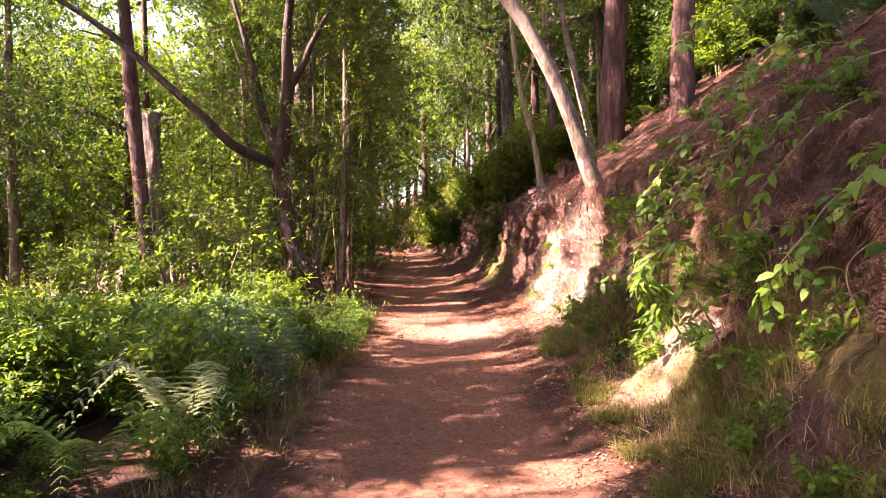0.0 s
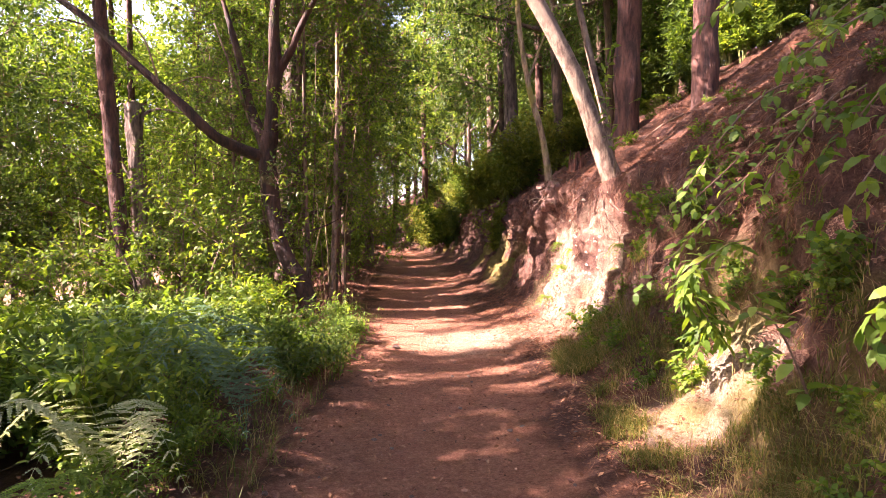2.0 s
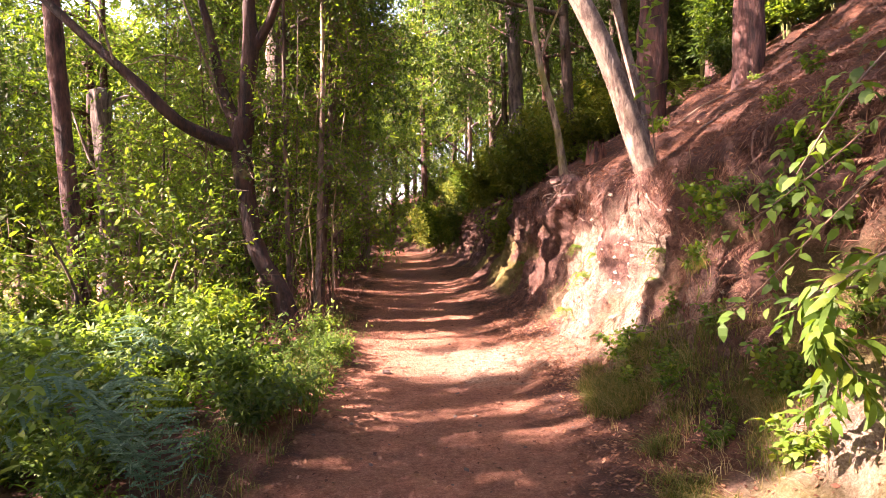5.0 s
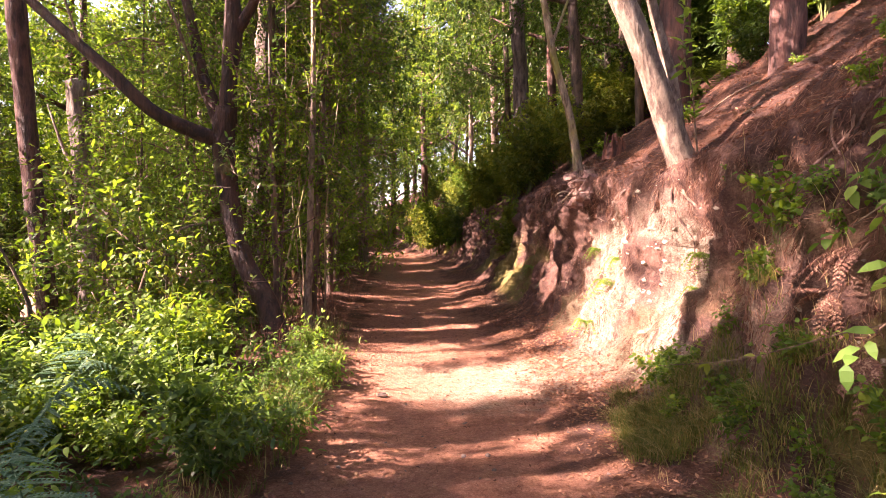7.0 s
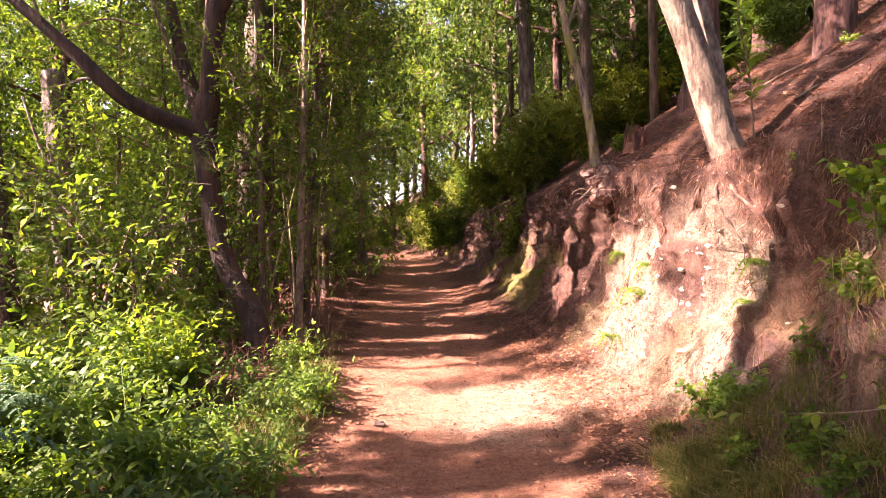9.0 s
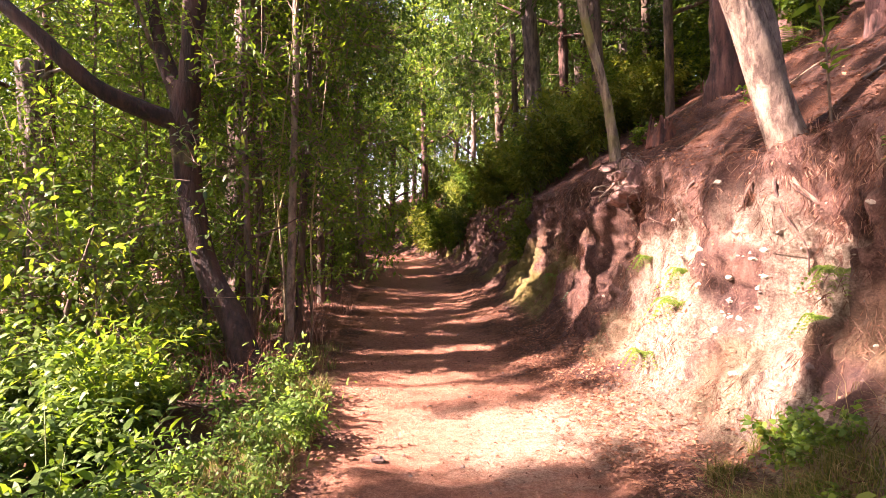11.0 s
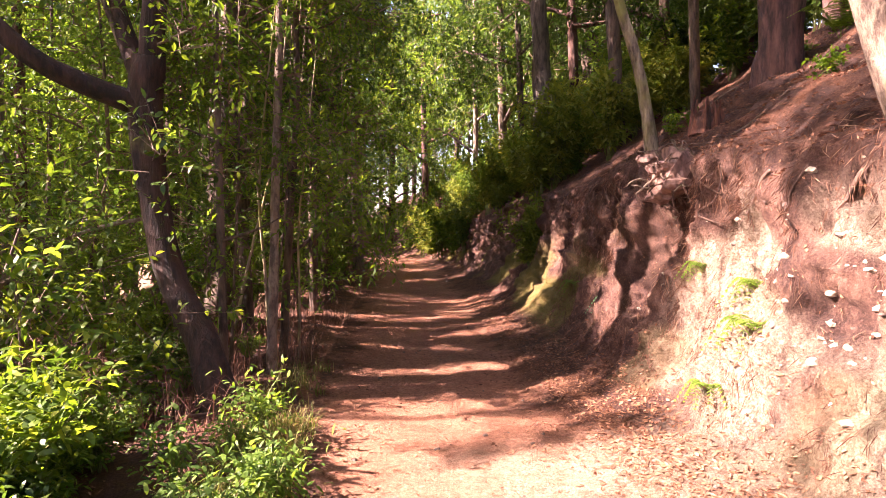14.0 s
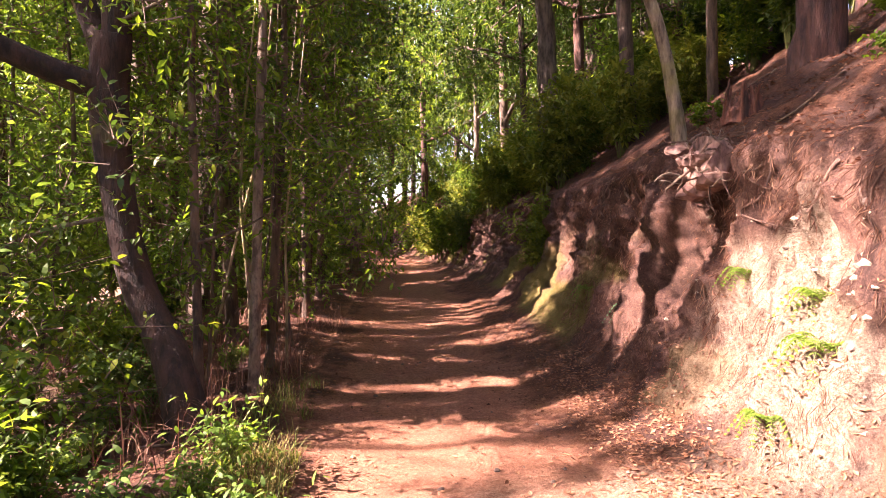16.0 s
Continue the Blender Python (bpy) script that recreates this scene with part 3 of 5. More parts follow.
def random_limbs(height, low, count, reach, r0, lean=(0, 0)):
    limbs, tips = [], []
    for i in range(count):
        h = height * (low + (1 - low) * (i + rng.random()) / count)
        a = i * 2.4 + rng.uniform(-0.5, 0.5)
        L = reach * rng.uniform(0.6, 1.1) * (1.15 - 0.6 * h / height)
        s = np.array((lean[0] * h / height, lean[1] * h / height, h))
        e = s + (math.cos(a) * L, math.sin(a) * L, L * rng.uniform(0.1, 0.55))
        m = (s + e) / 2 + rng.normal(size=3) * 0.12 * L
        limbs.append(((s, m, e), (r0 * 0.5, r0 * 0.32, r0 * 0.1)))
        tips += [m, e]
    return limbs, tips


def wild_tree(x, y, height, radius, bark, leaf, label, low=0.3, count=9, reach=2.2, sprig=60, size=0.11, lean=(0, 0), prune=True, group="trees of the wood", clump=1.0, k=7, sides=10, extra=0, fine=False):
    place = (x, y, land(x, y) - (0.4 if x > 1.5 else 0.12))
    limbs, tips = random_limbs(height, low, count, reach, radius, lean)
    mid = np.array((lean[0] * 0.5 + rng.normal() * 0.12, lean[1] * 0.5 + rng.normal() * 0.12, height * 0.5))
    trunk = ((0, 0, 0), mid * (0.5, 0.5, 0.5), mid, (lean[0], lean[1], height))
    if prune:
        limbs = [l for l in limbs if shaded(np.array(l[0]) + place).all()]
    clumps = [(*(p + rng.normal(size=3) * 0.25), clump * rng.uniform(0.7, 1.25), sprig) for p in tips]
    for i in range(extra):
        a, h = rng.uniform(0, 6.28), height * rng.uniform(max(low, 0.3), 1.05)
        r = reach * rng.uniform(0.3, 0.95)
        clumps.append((lean[0] * h / height + math.cos(a) * r, lean[1] * h / height + math.sin(a) * r, h, clump * rng.uniform(0.6, 1.1), sprig))
    return make_tree("tree", place, trunk, (radius, radius * 0.9, radius * 0.75, radius * 0.25), limbs, clumps, bark, leaf, label, size, size * 0.45, "tree", group, sides, fine, k, prune, 0.45, 0.34, int(rng.integers(99)))


def forked_tree():
    x, y = -2.25, 11.35
    z = land(x, y) - 0.1
    at = lambda a, b, c: (a - x, b - y, c - z)
    trunk = (at(-2.15, 11.3, z), at(-2.35, 11.5, 0.55), at(-2.75, 11.75, 1.15), at(-2.98, 11.9, 2.0), at(-3.08, 12.0, 2.72), at(-3.02, 12.0, 3.2))
    limbs = [((at(-3.06, 12, 2.74), at(-3.45, 11.75, 2.88), at(-3.85, 11.5, 3.1), at(-4.35, 11.35, 3.6), at(-5.0, 11.3, 4.2), at(-6.0, 11.2, 5.1), at(-7.3, 11.1, 5.9)), (0.11, 0.095, 0.09, 0.08, 0.07, 0.06, 0.04)),
             ((at(-3.02, 12, 3.0), at(-2.98, 12, 3.6), at(-2.9, 12, 4.35), at(-2.95, 12.1, 5.3), at(-2.7, 12.2, 7.4), at(-2.8, 12.3, 9.5)), (0.125, 0.12, 0.12, 0.09, 0.06, 0.03)),
             ((at(-2.9, 12, 4.2), at(-2.65, 11.95, 4.55), at(-2.4, 11.8, 5.0), at(-2.0, 11.6, 5.6)), (0.09, 0.07, 0.05, 0.03)),
             ((at(-3.1, 12.1, 2.9), at(-3.45, 12.3, 3.7), at(-3.75, 12.5, 4.8), at(-4.2, 12.7, 6.2)), (0.1, 0.08, 0.06, 0.03)),
             ((at(-2.1, 11.2, z), at(-2.35, 11.4, 0.4), at(-2.8, 11.9, 1.1), at(-3.2, 12.3, 2.2), at(-3.4, 12.6, 3.4)), (0.07, 0.06, 0.05, 0.04, 0.02))]
    cl = [(-6.2, 11.1, 6.2, 1.3, 110), (-5.2, 11.6, 6.6, 1.3, 110), (-4.2, 12.6, 6.6, 1.4, 130), (-2.8, 12.3, 7.2, 1.5, 160), (-2.0, 11.6, 6.0, 1.2, 110), (-2.4, 12.6, 9.0, 1.6, 150), (-1.2, 11.8, 6.8, 1.1, 100),
          (-3.6, 11.6, 1.4, 0.7, 60), (-2.6, 11.4, 2.2, 0.5, 40), (-3.9, 12.2, 3.9, 0.8, 60), (-1.8, 12.4, 3.6, 0.8, 70), (-1.9, 12.8, 5.0, 0.9, 90)]
    pale = [((at(-3.45, 12.3, 3.4), at(-3.7, 12.2, 4.2), at(-4.0, 12.1, 5.1)), (0.03, 0.025, 0.012)), ((at(-3.9, 12.1, 4.1), at(-4.3, 12.0, 4.15), at(-4.9, 11.9, 3.9)), (0.018, 0.014, 0.005)),
            ((at(-2.9, 11.9, 3.3), at(-2.3, 11.7, 3.45), at(-1.9, 11.5, 3.3)), (0.016, 0.012, 0.004)), ((at(-3.0, 11.9, 1.7), at(-3.6, 11.6, 1.5), at(-4.3, 11.3, 0.9)), (0.022, 0.016, 0.006)), ((at(-4.6, 11.3, 3.8), at(-4.8, 11.1, 4.6), at(-5.3, 11.0, 5.0)), (0.02, 0.014, 0.005))]
    t = make_tree("forked_tree", (x, y, z), trunk, (0.17, 0.145, 0.135, 0.14, 0.16, 0.145), limbs, [(a - x, b - y, c - z, r, n) for a, b, c, r, n in cl], BARK_MOSS, LEAF_DARK,
                     "dark forked tree with a long bent limb and patches of moss", 0.10, 0.042, "tree", fine=True, flare=0.4)
    for pts, r in pale:
        part("dead_branch", tube_mesh("dead_branch", pts, r, BARK_PALE, 5, 12, 0.2), t, "bare pale dead branch")
    return t


def leaning_tree():
    x, y, z = 2.12, 9.25, 1.75
    at = lambda a, b, c: (a - x, b - y, c - z)
    trunk = (at(2.42, 9.25, z), at(2.2, 9.25, 2.2), at(1.9, 9.25, 3.05), at(1.62, 9.25, 3.7), at(1.2, 9.28, 4.5), at(0.85, 9.3, 5.0), at(0.3, 9.4, 6.0), at(-0.1, 9.5, 7.3))
    limbs = [((at(2.2, 9.32, 2.0), at(2.2, 9.4, 2.8), at(2.02, 9.5, 3.6), at(1.72, 9.55, 5.0), at(1.5, 9.6, 6.5)), (0.075, 0.065, 0.055, 0.045, 0.02)),
             ((at(0.3, 9.3, 5.9), at(0.8, 9.6, 6.8), at(1.2, 9.8, 7.8)), (0.08, 0.05, 0.02))]
    cl = [(-0.3, 9.6, 7.4, 1.3, 150), (0.8, 9.7, 7.6, 1.3, 150), (1.6, 9.6, 6.8, 1.1, 120), (0.2, 10.4, 6.6, 1.2, 120), (-0.9, 9.2, 6.6, 1.0, 90)]
    t = make_tree("leaning_tree", (x, y, z), trunk, (0.17, 0.135, 0.12, 0.115, 0.108, 0.10, 0.08, 0.04), limbs, [(a - x, b - y, c - z, r, n) for a, b, c, r, n in cl], BARK_PALE, LEAF_DARK,
                  "pale leaning tree on the lip of the bank, roots bare", 0.10, 0.042, "tree", flare=0.5)
    for i in range(4):
        k = (i - 1.5) * 1.6
        pts = [at(2.3, 9.25 + k * 0.035, 2.08)]
        for j, h in enumerate((1.92, 1.78, 1.68, 1.55)):
            q, n = face_at(9.25 + k * (0.09 + 0.075 * j) + rng.normal() * 0.03, h - 0.04 * (4 - abs(k)) * j * rng.uniform(0.4, 1.2))
            q = q - n * (0.006, 0.004, 0.006, 0.02)[j]
            pts.append(at(q.x, q.y, q.z))
        r = rng.uniform(0.009, 0.018)
        part("root", tube_mesh("root", pts, (r * 1.3, r, r * 0.75, r * 0.5, r * 0.2), ROOT, 7, 22, 0.3, 0, i), t)
    return t


forked_tree()
leaning_tree()

# trunks that can be told apart: x, y, height, radius, bark, leaf, lean, label
def named_trees():
    wild_tree(-5.5, 12.0, 15, 0.14, BARK_RED, LEAF_DARK, "tall straight tree with dark red-brown bark", 0.55, 8, 2.4, 90, lean=(-1.5, 0.2))
    wild_tree(-3.9, 16.2, 15, 0.27, BARK_DARK, LEAF_DARK, "thick dark trunk among saplings beside the path", 0.3, 10, 2.6, 110, lean=(0.2, 0.1))
    wild_tree(4.1, 11.0, 12, 0.2, BARK_RED, LEAF_DARK, "dark red-brown tree on the hillside", 0.3, 8, 2.4, 80, lean=(-0.1, 0.2))
    wild_tree(3.45, 13.0, 14, 0.25, BARK_RED, LEAF_DARK, "thick red-brown trunk standing on the hillside", 0.35, 9, 2.6, 90)
    wild_tree(2.3, 21.5, 16, 0.23, BARK_PINE, LEAF_DARK, "tall grey pine with a pale foot", 0.4, 9, 2.2, 90, lean=(-0.1, 0))
    wild_tree(-2.04, 12.5, 8, 0.055, BARK_PALE, LEAF_MID, "slim pale sapling beside the path", 0.25, 9, 1.1, 45, 0.09, lean=(0.1, 0.1), group="saplings", clump=0.6)
    wild_tree(-2.35, 12.0, 7, 0.04, BARK_DARK, LEAF_MID, "slim dark sapling beside the path", 0.2, 9, 1.0, 45, 0.09, lean=(-0.1, 0.2), group="saplings", clump=0.6)
    wild_tree(-2.2, 13.6, 7, 0.05, BARK_DARK, LEAF_MID, "slim dark sapling beside the path", 0.15, 10, 1.1, 45, 0.09, lean=(0.15, 0), group="saplings", clump=0.6)
    wild_tree(-2.9, 14.6, 9, 0.09, BARK_DARK, LEAF_DARK, "dark young tree beside the path", 0.2, 10, 1.5, 60, 0.09, group="saplings", clump=0.8)
    wild_tree(-2.6, 17.5, 9, 0.08, BARK_DARK, LEAF_MID, "dark young tree beside the path", 0.12, 11, 1.5, 60, 0.10, group="saplings", clump=0.8)
    wild_tree(-3.0, 20.5, 9, 0.08, BARK_DARK, LEAF_MID, "dark young tree beside the path", 0.1, 11, 1.6, 60, 0.10, group="saplings", clump=0.8)
    for x, y, h in ((-3.7, 10.6, 1.7), (-4.6, 9.6, 1.8), (-3.2, 10.1, 1.5), (-4.3, 10.8, 2.0), (-4.3, 12.8, 5), (-3.3, 13.3, 5), (-5.0, 13.4, 6), (-4.2, 15.0, 6), (-2.7, 15.8, 5), (-2.9, 18.8, 6)):
        wild_tree(x, y, h, 0.03, BARK_DARK, LEAF_MID if h < 4 else LEAF_FRESH, "thin sapling with fresh green leaves", 0.14, 10, 0.8, 26 if h < 3 else 34, 0.10, lean=(rng.normal() * 0.3, rng.normal() * 0.2), group="saplings", clump=0.6, fine=y < 12)
    for x, y, h in ((-2.15, 12.9, 4.5), (-2.5, 12.6, 5.0), (-2.3, 13.2, 4.0), (-2.7, 13.0, 5.5), (-1.95, 13.4, 3.6), (-2.45, 14.1, 4.6), (-2.2, 14.8, 4.2)):
        wild_tree(x, y, h, 0.018, (BARK_DARK, BARK_SLIM)[int(h * 2) % 2], LEAF_MID, "thin bare-stemmed sapling beside the path", 0.4, 6, 0.6, 9, 0.09, lean=(rng.normal() * 0.35, rng.normal() * 0.25), group="saplings", clump=0.45, sides=6)
    wild_tree(-3.3, 29.0, 17, 0.2, BARK_PINE, LEAF_MID, "tall pale pine beside the far path", 0.3, 10, 2.6, 60, 0.16, clump=1.2)
    wild_tree(-5.3, 17.8, 14, 0.14, BARK_DARK, LEAF_MID, "dark straight tree behind the saplings", 0.25, 10, 2.2, 60, 0.12)
    wild_tree(-3.6, 24.5, 10, 0.09, BARK_DARK, LEAF_MID, "dark young tree beside the path", 0.1, 11, 1.7, 60, 0.11, group="saplings", clump=0.9)


named_trees()

# slim mossy tree that leans off the lip
sx, sy = 1.95, 12.6
sz = land(sx, sy) - 0.1
make_tree("slim_tree", (sx, sy, sz), ((0, 0, 0), (-0.05, 0.02, 0.5), (-0.16, 0.05, 1.1), (-0.4, 0.1, 2.0), (-0.6, 0.2, 3.6), (-0.5, 0.3, 5.2)), (0.075, 0.065, 0.06, 0.055, 0.045, 0.02),
          [(((-0.4, 0.1, 2.0), (-0.1, 0.3, 2.8), (0.2, 0.4, 3.5)), (0.03, 0.02, 0.01))],
          [(-0.6, 0.2, 3.6, 0.7, 60), (-0.3, 0.4, 4.6, 0.9, 90), (0.2, 0.5, 3.7, 0.6, 50)], BARK_SLIM, LEAF_MID, "slim mossy tree curving up from the lip of the bank", 0.09, 0.04)

# snag: a broken trunk
gx, gy = -7.0, 15.7
gz = land(gx, gy) - 0.1
make_tree("broken_tree", (gx, gy, gz), ((0, 0, 0), (-0.05, 0, 1.5), (-0.12, 0, 3.0), (-0.2, 0, 4.6)), (0.22, 0.19, 0.18, 0.2),
          [((((-0.1, 0, 2.6)), (-0.5, 0.1, 3.2), (-0.9, 0.2, 4.2)), (0.06, 0.04, 0.015)), (((-0.2, 0, 4.2), (0.3, 0.1, 4.5), (0.9, 0.2, 4.4)), (0.05, 0.035, 0.01))],
          [], BARK_PINE, LEAF_MID, "broken-off pale brown trunk with stub branches")

# ---- the wood behind, on either hand ----
def wood():
    kinds = ((LEAF_FRESH, BARK_DARK), (LEAF_MID, BARK_RED), (LEAF_DARK, BARK_PINE), (LEAF_DARK, BARK_RED), (LEAF_MID, BARK_DARK), (LEAF_DARK, BARK_DARK))
    # near trees of the downhill side, most added out of view, whose crowns shade the path
    for i, (x, y) in enumerate(((-4.7, 5.8), (-6.6, 7.3), (-8.6, 11.2), (-10.2, 13.6), (-6.2, 2.2), (-8.4, 6.0), (-4.9, 1.2), (-7.4, 0.2), (-5.6, -2.6), (-9.0, -3.2), (-11, 1.4), (-10.8, 6.6), (-12.8, 9.6), (-15.5, 11.5), (-13.6, 14.2), (-17.5, 8.0), (-5.4, 17.6), (-8.6, 18.6), (-11.5, 17.0))):
        leaf, bark = kinds[i % 4]
        wild_tree(x, y, rng.uniform(13, 17), rng.uniform(0.09, 0.15), bark, leaf, "slender woodland tree with a loose leafy crown that shades the path", 0.45 if x > -9 and y < 12 else 0.16, 13, 2.7, 40, 0.16, clump=1.3, extra=17)
    # close-set young trees added out of view downhill, beside the start of the walk; their low crowns shade the path
    for i, (x, y) in enumerate(((-6.4, 3.4), (-7.6, 4.6), (-8.4, 2.6), (-9.4, 4.4), (-8.8, 7.2))):
        wild_tree(x, y, rng.uniform(8, 10.5), rng.uniform(0.06, 0.09), BARK_DARK, kinds[i % 4][0], "unseen young woodland tree with a loose crown, added for shade", 0.3, 11, 2.1, 36, 0.15, clump=1.2, extra=10)
    # dark evergreens that close over the path
    for i, (x, y, h) in enumerate(((-4.3, 18.2, 13), (-3.6, 22.0, 14), (-4.7, 24.5, 15), (-4.2, 27.5, 14), (3.3, 18.6, 12), (3.6, 24.0, 14), (2.6, 28.0, 13), (-5.8, 19.6, 14), (-6.6, 23.5, 13))):
        wild_tree(x, y, h, rng.uniform(0.1, 0.16), (BARK_DARK, BARK_RED)[i % 2], LEAF_DARK, "dark evergreen tree leaning its crown over the path", 0.26, 13, 3.0, 46, 0.15, clump=1.15, extra=16, lean=(0.8 if x < 0 else -0.6, -0.3))
    # trees uphill, and some added out of view beside and behind the start for shade
    for i, (x, y) in enumerate(((5.2, 4.0), (6.8, 7.6), (4.6, 0.8), (6.0, -2.5), (6.2, 11.5), (5.4, 15.2), (4.4, 17.6), (7.6, 13.6), (7.4, 10.0), (6.9, 17.2), (4.9, 20.5), (8.6, 15.5), (3.4, -5.0), (-3.6, -6.5), (0.8, -9.0))):
        wild_tree(x, y, rng.uniform(8, 12), rng.uniform(0.08, 0.15), (BARK_DARK, BARK_RED)[i % 2], (LEAF_DARK, LEAF_MID)[i % 3 == 2], "dark woodland tree on the hillside", 0.2, 12, 2.5, 46, 0.145, clump=1.15, extra=12, prune=y > 2)
    far = [wild_tree(x, y, h, r, bark, leaf, "woodland tree with a dense leafy crown", 0.1, 12, 2.8, 34, 0.21, prune=False, clump=1.35, k=7, sides=6, extra=16)
           for x, y, h, r, (leaf, bark) in zip((-7, -11, -15, -6, -12.5, -8.5), (21, 22, 18, 27, 26, 31), (11, 13, 12, 14, 10, 12), (0.12, 0.16, 0.1, 0.2, 0.12, 0.14), kinds)]
    spots = [(-7, 21), (-11, 22), (-15, 18), (-6, 27), (-12.5, 26), (-8.5, 31)]
    for i, (x, y) in enumerate(((-6.5, 41), (-1.2, 44), (1.6, 40), (-3.6, 48), (-9, 46), (0.8, 51), (4.2, 45), (-6.0, 54), (2.6, 35), (6.2, 19.5), (5.6, 25.0), (5.2, 29), (-4.6, 32), (-2.6, 60), (2, 58), (-10, 38), (6, 38), (5.5, 31), (-1, 70), (-6, 66), (4, 66))):
        spots.append((x, y))
        s = 1.0 + 0.25 * (i % 3)
        copy_thing(far[(1, 2, 5)[i % 3]] if x > 2 and y < 40 else far[i % 6], pose(x, y, land(x, y) - 0.12, 0, 0, i * 77)).scale = (s, s, s * 1.1)
    for i in range(1500):
        x, y = rng.uniform(-26, 15), rng.uniform(-4, 66)
        d = x - float(path_mid(y))
        if (y < 42 and -2.6 < d < 5.0) or (y < 17.5 and x > -22) or (y < 21.5 and -9 < x < 0) or (y < 19 and 0 < x < 9):
            continue
        if 31.5 < y < 37 and -17 < x < -4:
            continue
        if y > 40 and abs(d) < 1.5:
            continue
        if any((x - a) ** 2 + (y - b) ** 2 < 5.0 + 0.05 * y for a, b in spots):
            continue
        spots.append((x, y))
        s = rng.uniform(0.8, 1.2)
        uphill = d > 0
        pick = far[(1, 2, 5)[i % 3]] if uphill and y < 34 else far[i % 6]
        copy_thing(pick, pose(x, y, land(x, y) - 0.12, 0, 0, rng.uniform(0, 360))).scale = (s, s, s)
        if len(spots) > 104:
            break


wood()


# ---- undergrowth ----
def shrub_template(name, label, leaf, height, spread, stems, k, length, width, category="shrub", group="undergrowth", stem=STEM_GREEN, fine=True, droop=0.2):
    t = thing(name, (0, 0, -50), label, category, group)
    os, ds, st = [], [], []
    for i in range(stems):
        a, L = i * 2.4 + rng.uniform(-0.4, 0.4), rng.uniform(0.6, 1.1)
        top = np.array((math.cos(a) * spread * L * rng.uniform(0.2, 1), math.sin(a) * spread * L * rng.uniform(0.2, 1), height * L))
        mid = top * (0.35, 0.35, 0.6)
        c = spline(((0.03 * math.cos(a), 0.03 * math.sin(a), -0.05), mid, top), 9)
        st.append(twigs_of(c[:-1], c[1:] + (c[1:] - c[:-1]) * 0.3, np.linspace(0.009, 0.004, 8)))
        for f in np.linspace(2, 8, max(4, int(9 * L * height + 3))):
            q = c[int(f)]
            b = rng.uniform(0, 6.28)
            os.append(q)
            ds.append((math.cos(b), math.sin(b), rng.uniform(0.0, 0.7)))
    o, d = np.array(os), np.array(ds)
    lv, lf = sprigs(o, d, k, rng.uniform(0.1, 0.3, len(o)), length, width, fine, droop)
    tagged(part("stalkwork", mesh_of("stalkwork", *joined(st), stem), t), kind="stuff")
    part("foliage", mesh_of("foliage", lv, lf, leaf), t)
    return t


def place_copies(templates, spots, size=(0.8, 1.25), tilt=8):
    for i, (x, y, z) in enumerate(spots):
        c = copy_thing(templates[i % len(templates)], pose(x, y, z, rng.uniform(-tilt, tilt), rng.uniform(-tilt, tilt), rng.uniform(0, 360)))
        s = rng.uniform(*size)
        c.scale = (s, s, s)


def discard(t):
    for o in (*t.children_recursive, t):
        bpy.data.objects.remove(o)


fresh = [shrub_template("leafy_shrub", "fresh green leafy shrub in the undergrowth", m, h, s, n, 6, 0.10, 0.036, droop=0.05) for m, h, s, n in ((LEAF_FRESH, 0.75, 0.6, 16), (LEAF_MID, 0.95, 0.65, 18), (LEAF_DARK, 0.6, 0.6, 17))]
low = [shrub_template("low_shrub", "low mid-green shrub in the undergrowth", LEAF_MID, h, s, n, 7, 0.075, 0.034) for h, s, n in ((0.5, 0.42, 16), (0.7, 0.48, 17))]
tall = [shrub_template("tall_shrub", "tall mid-green shrub under the trees", m, h, s, n, 6, 0.12, 0.055, fine=False) for m, h, s, n in ((LEAF_MID, 1.7, 0.75, 14), (LEAF_FRESH, 1.5, 0.75, 14), (LEAF_DARK, 2.0, 0.8, 15))]
bright = [shrub_template("bright_shrub", "yellow-green sunlit shrub on the bank", LEAF_YELLOW, h, s, n, 7, 0.12, 0.055, fine=False) for h, s, n in ((1.4, 0.8, 16), (1.0, 0.7, 15))]


def left_undergrowth():
    spots = []
    for i in range(430):
        y = rng.uniform(1.2, 11.5)
        d = rng.uniform(0.15, 5.5)
        x = float(path_mid(y) - half_width(y)) - d - (0.6 if y < 6.5 else 0.1)
        if y > 9.9 and x > -4.5 or (y > 8.2 and x > -2.3):
            continue
        if any(abs(x - a) < 0.6 and -1.1 < y - b < 0.15 for a, b in ((-1.6, 5.5), (-1.9, 4.3), (-2.0, 3.5))):
            continue
        spots.append((x, y, land(x, y) - 0.03))
    place_copies(fresh + low, [s for s in spots if s[1] <= 5.5 and (s[0] > -3.2 or s[1] > 3)], (0.6, 1.1))
    place_copies(fresh + low, [s for s in spots if s[1] > 5.5], (0.35, 1.0))
    spots = []
    for i in range(80):
        y = rng.uniform(8, 40)
        d = rng.uniform(0.5, 6)
        x = float(path_mid(y) - half_width(y)) - d
        if y < 13.6 and d < 3.2 or d < 0.9:
            continue
        spots.append((x, y, land(x, y) - 0.03))
    place_copies(tall + low, spots, (0.7, 1.2))
    spots = [on_land(rng.uniform(-6, -2.35), y, -0.03) for y in rng.uniform(9.6, 14.5, 34)]
    place_copies(low + fresh[:1], spots, (0.25, 0.5))
    spots = [on_land(rng.uniform(-2.6, -1.5), y, -0.03) for y in rng.uniform(1.8, 5.6, 12)]
    place_copies(low + fresh, spots, (0.25, 0.5))


left_undergrowth()


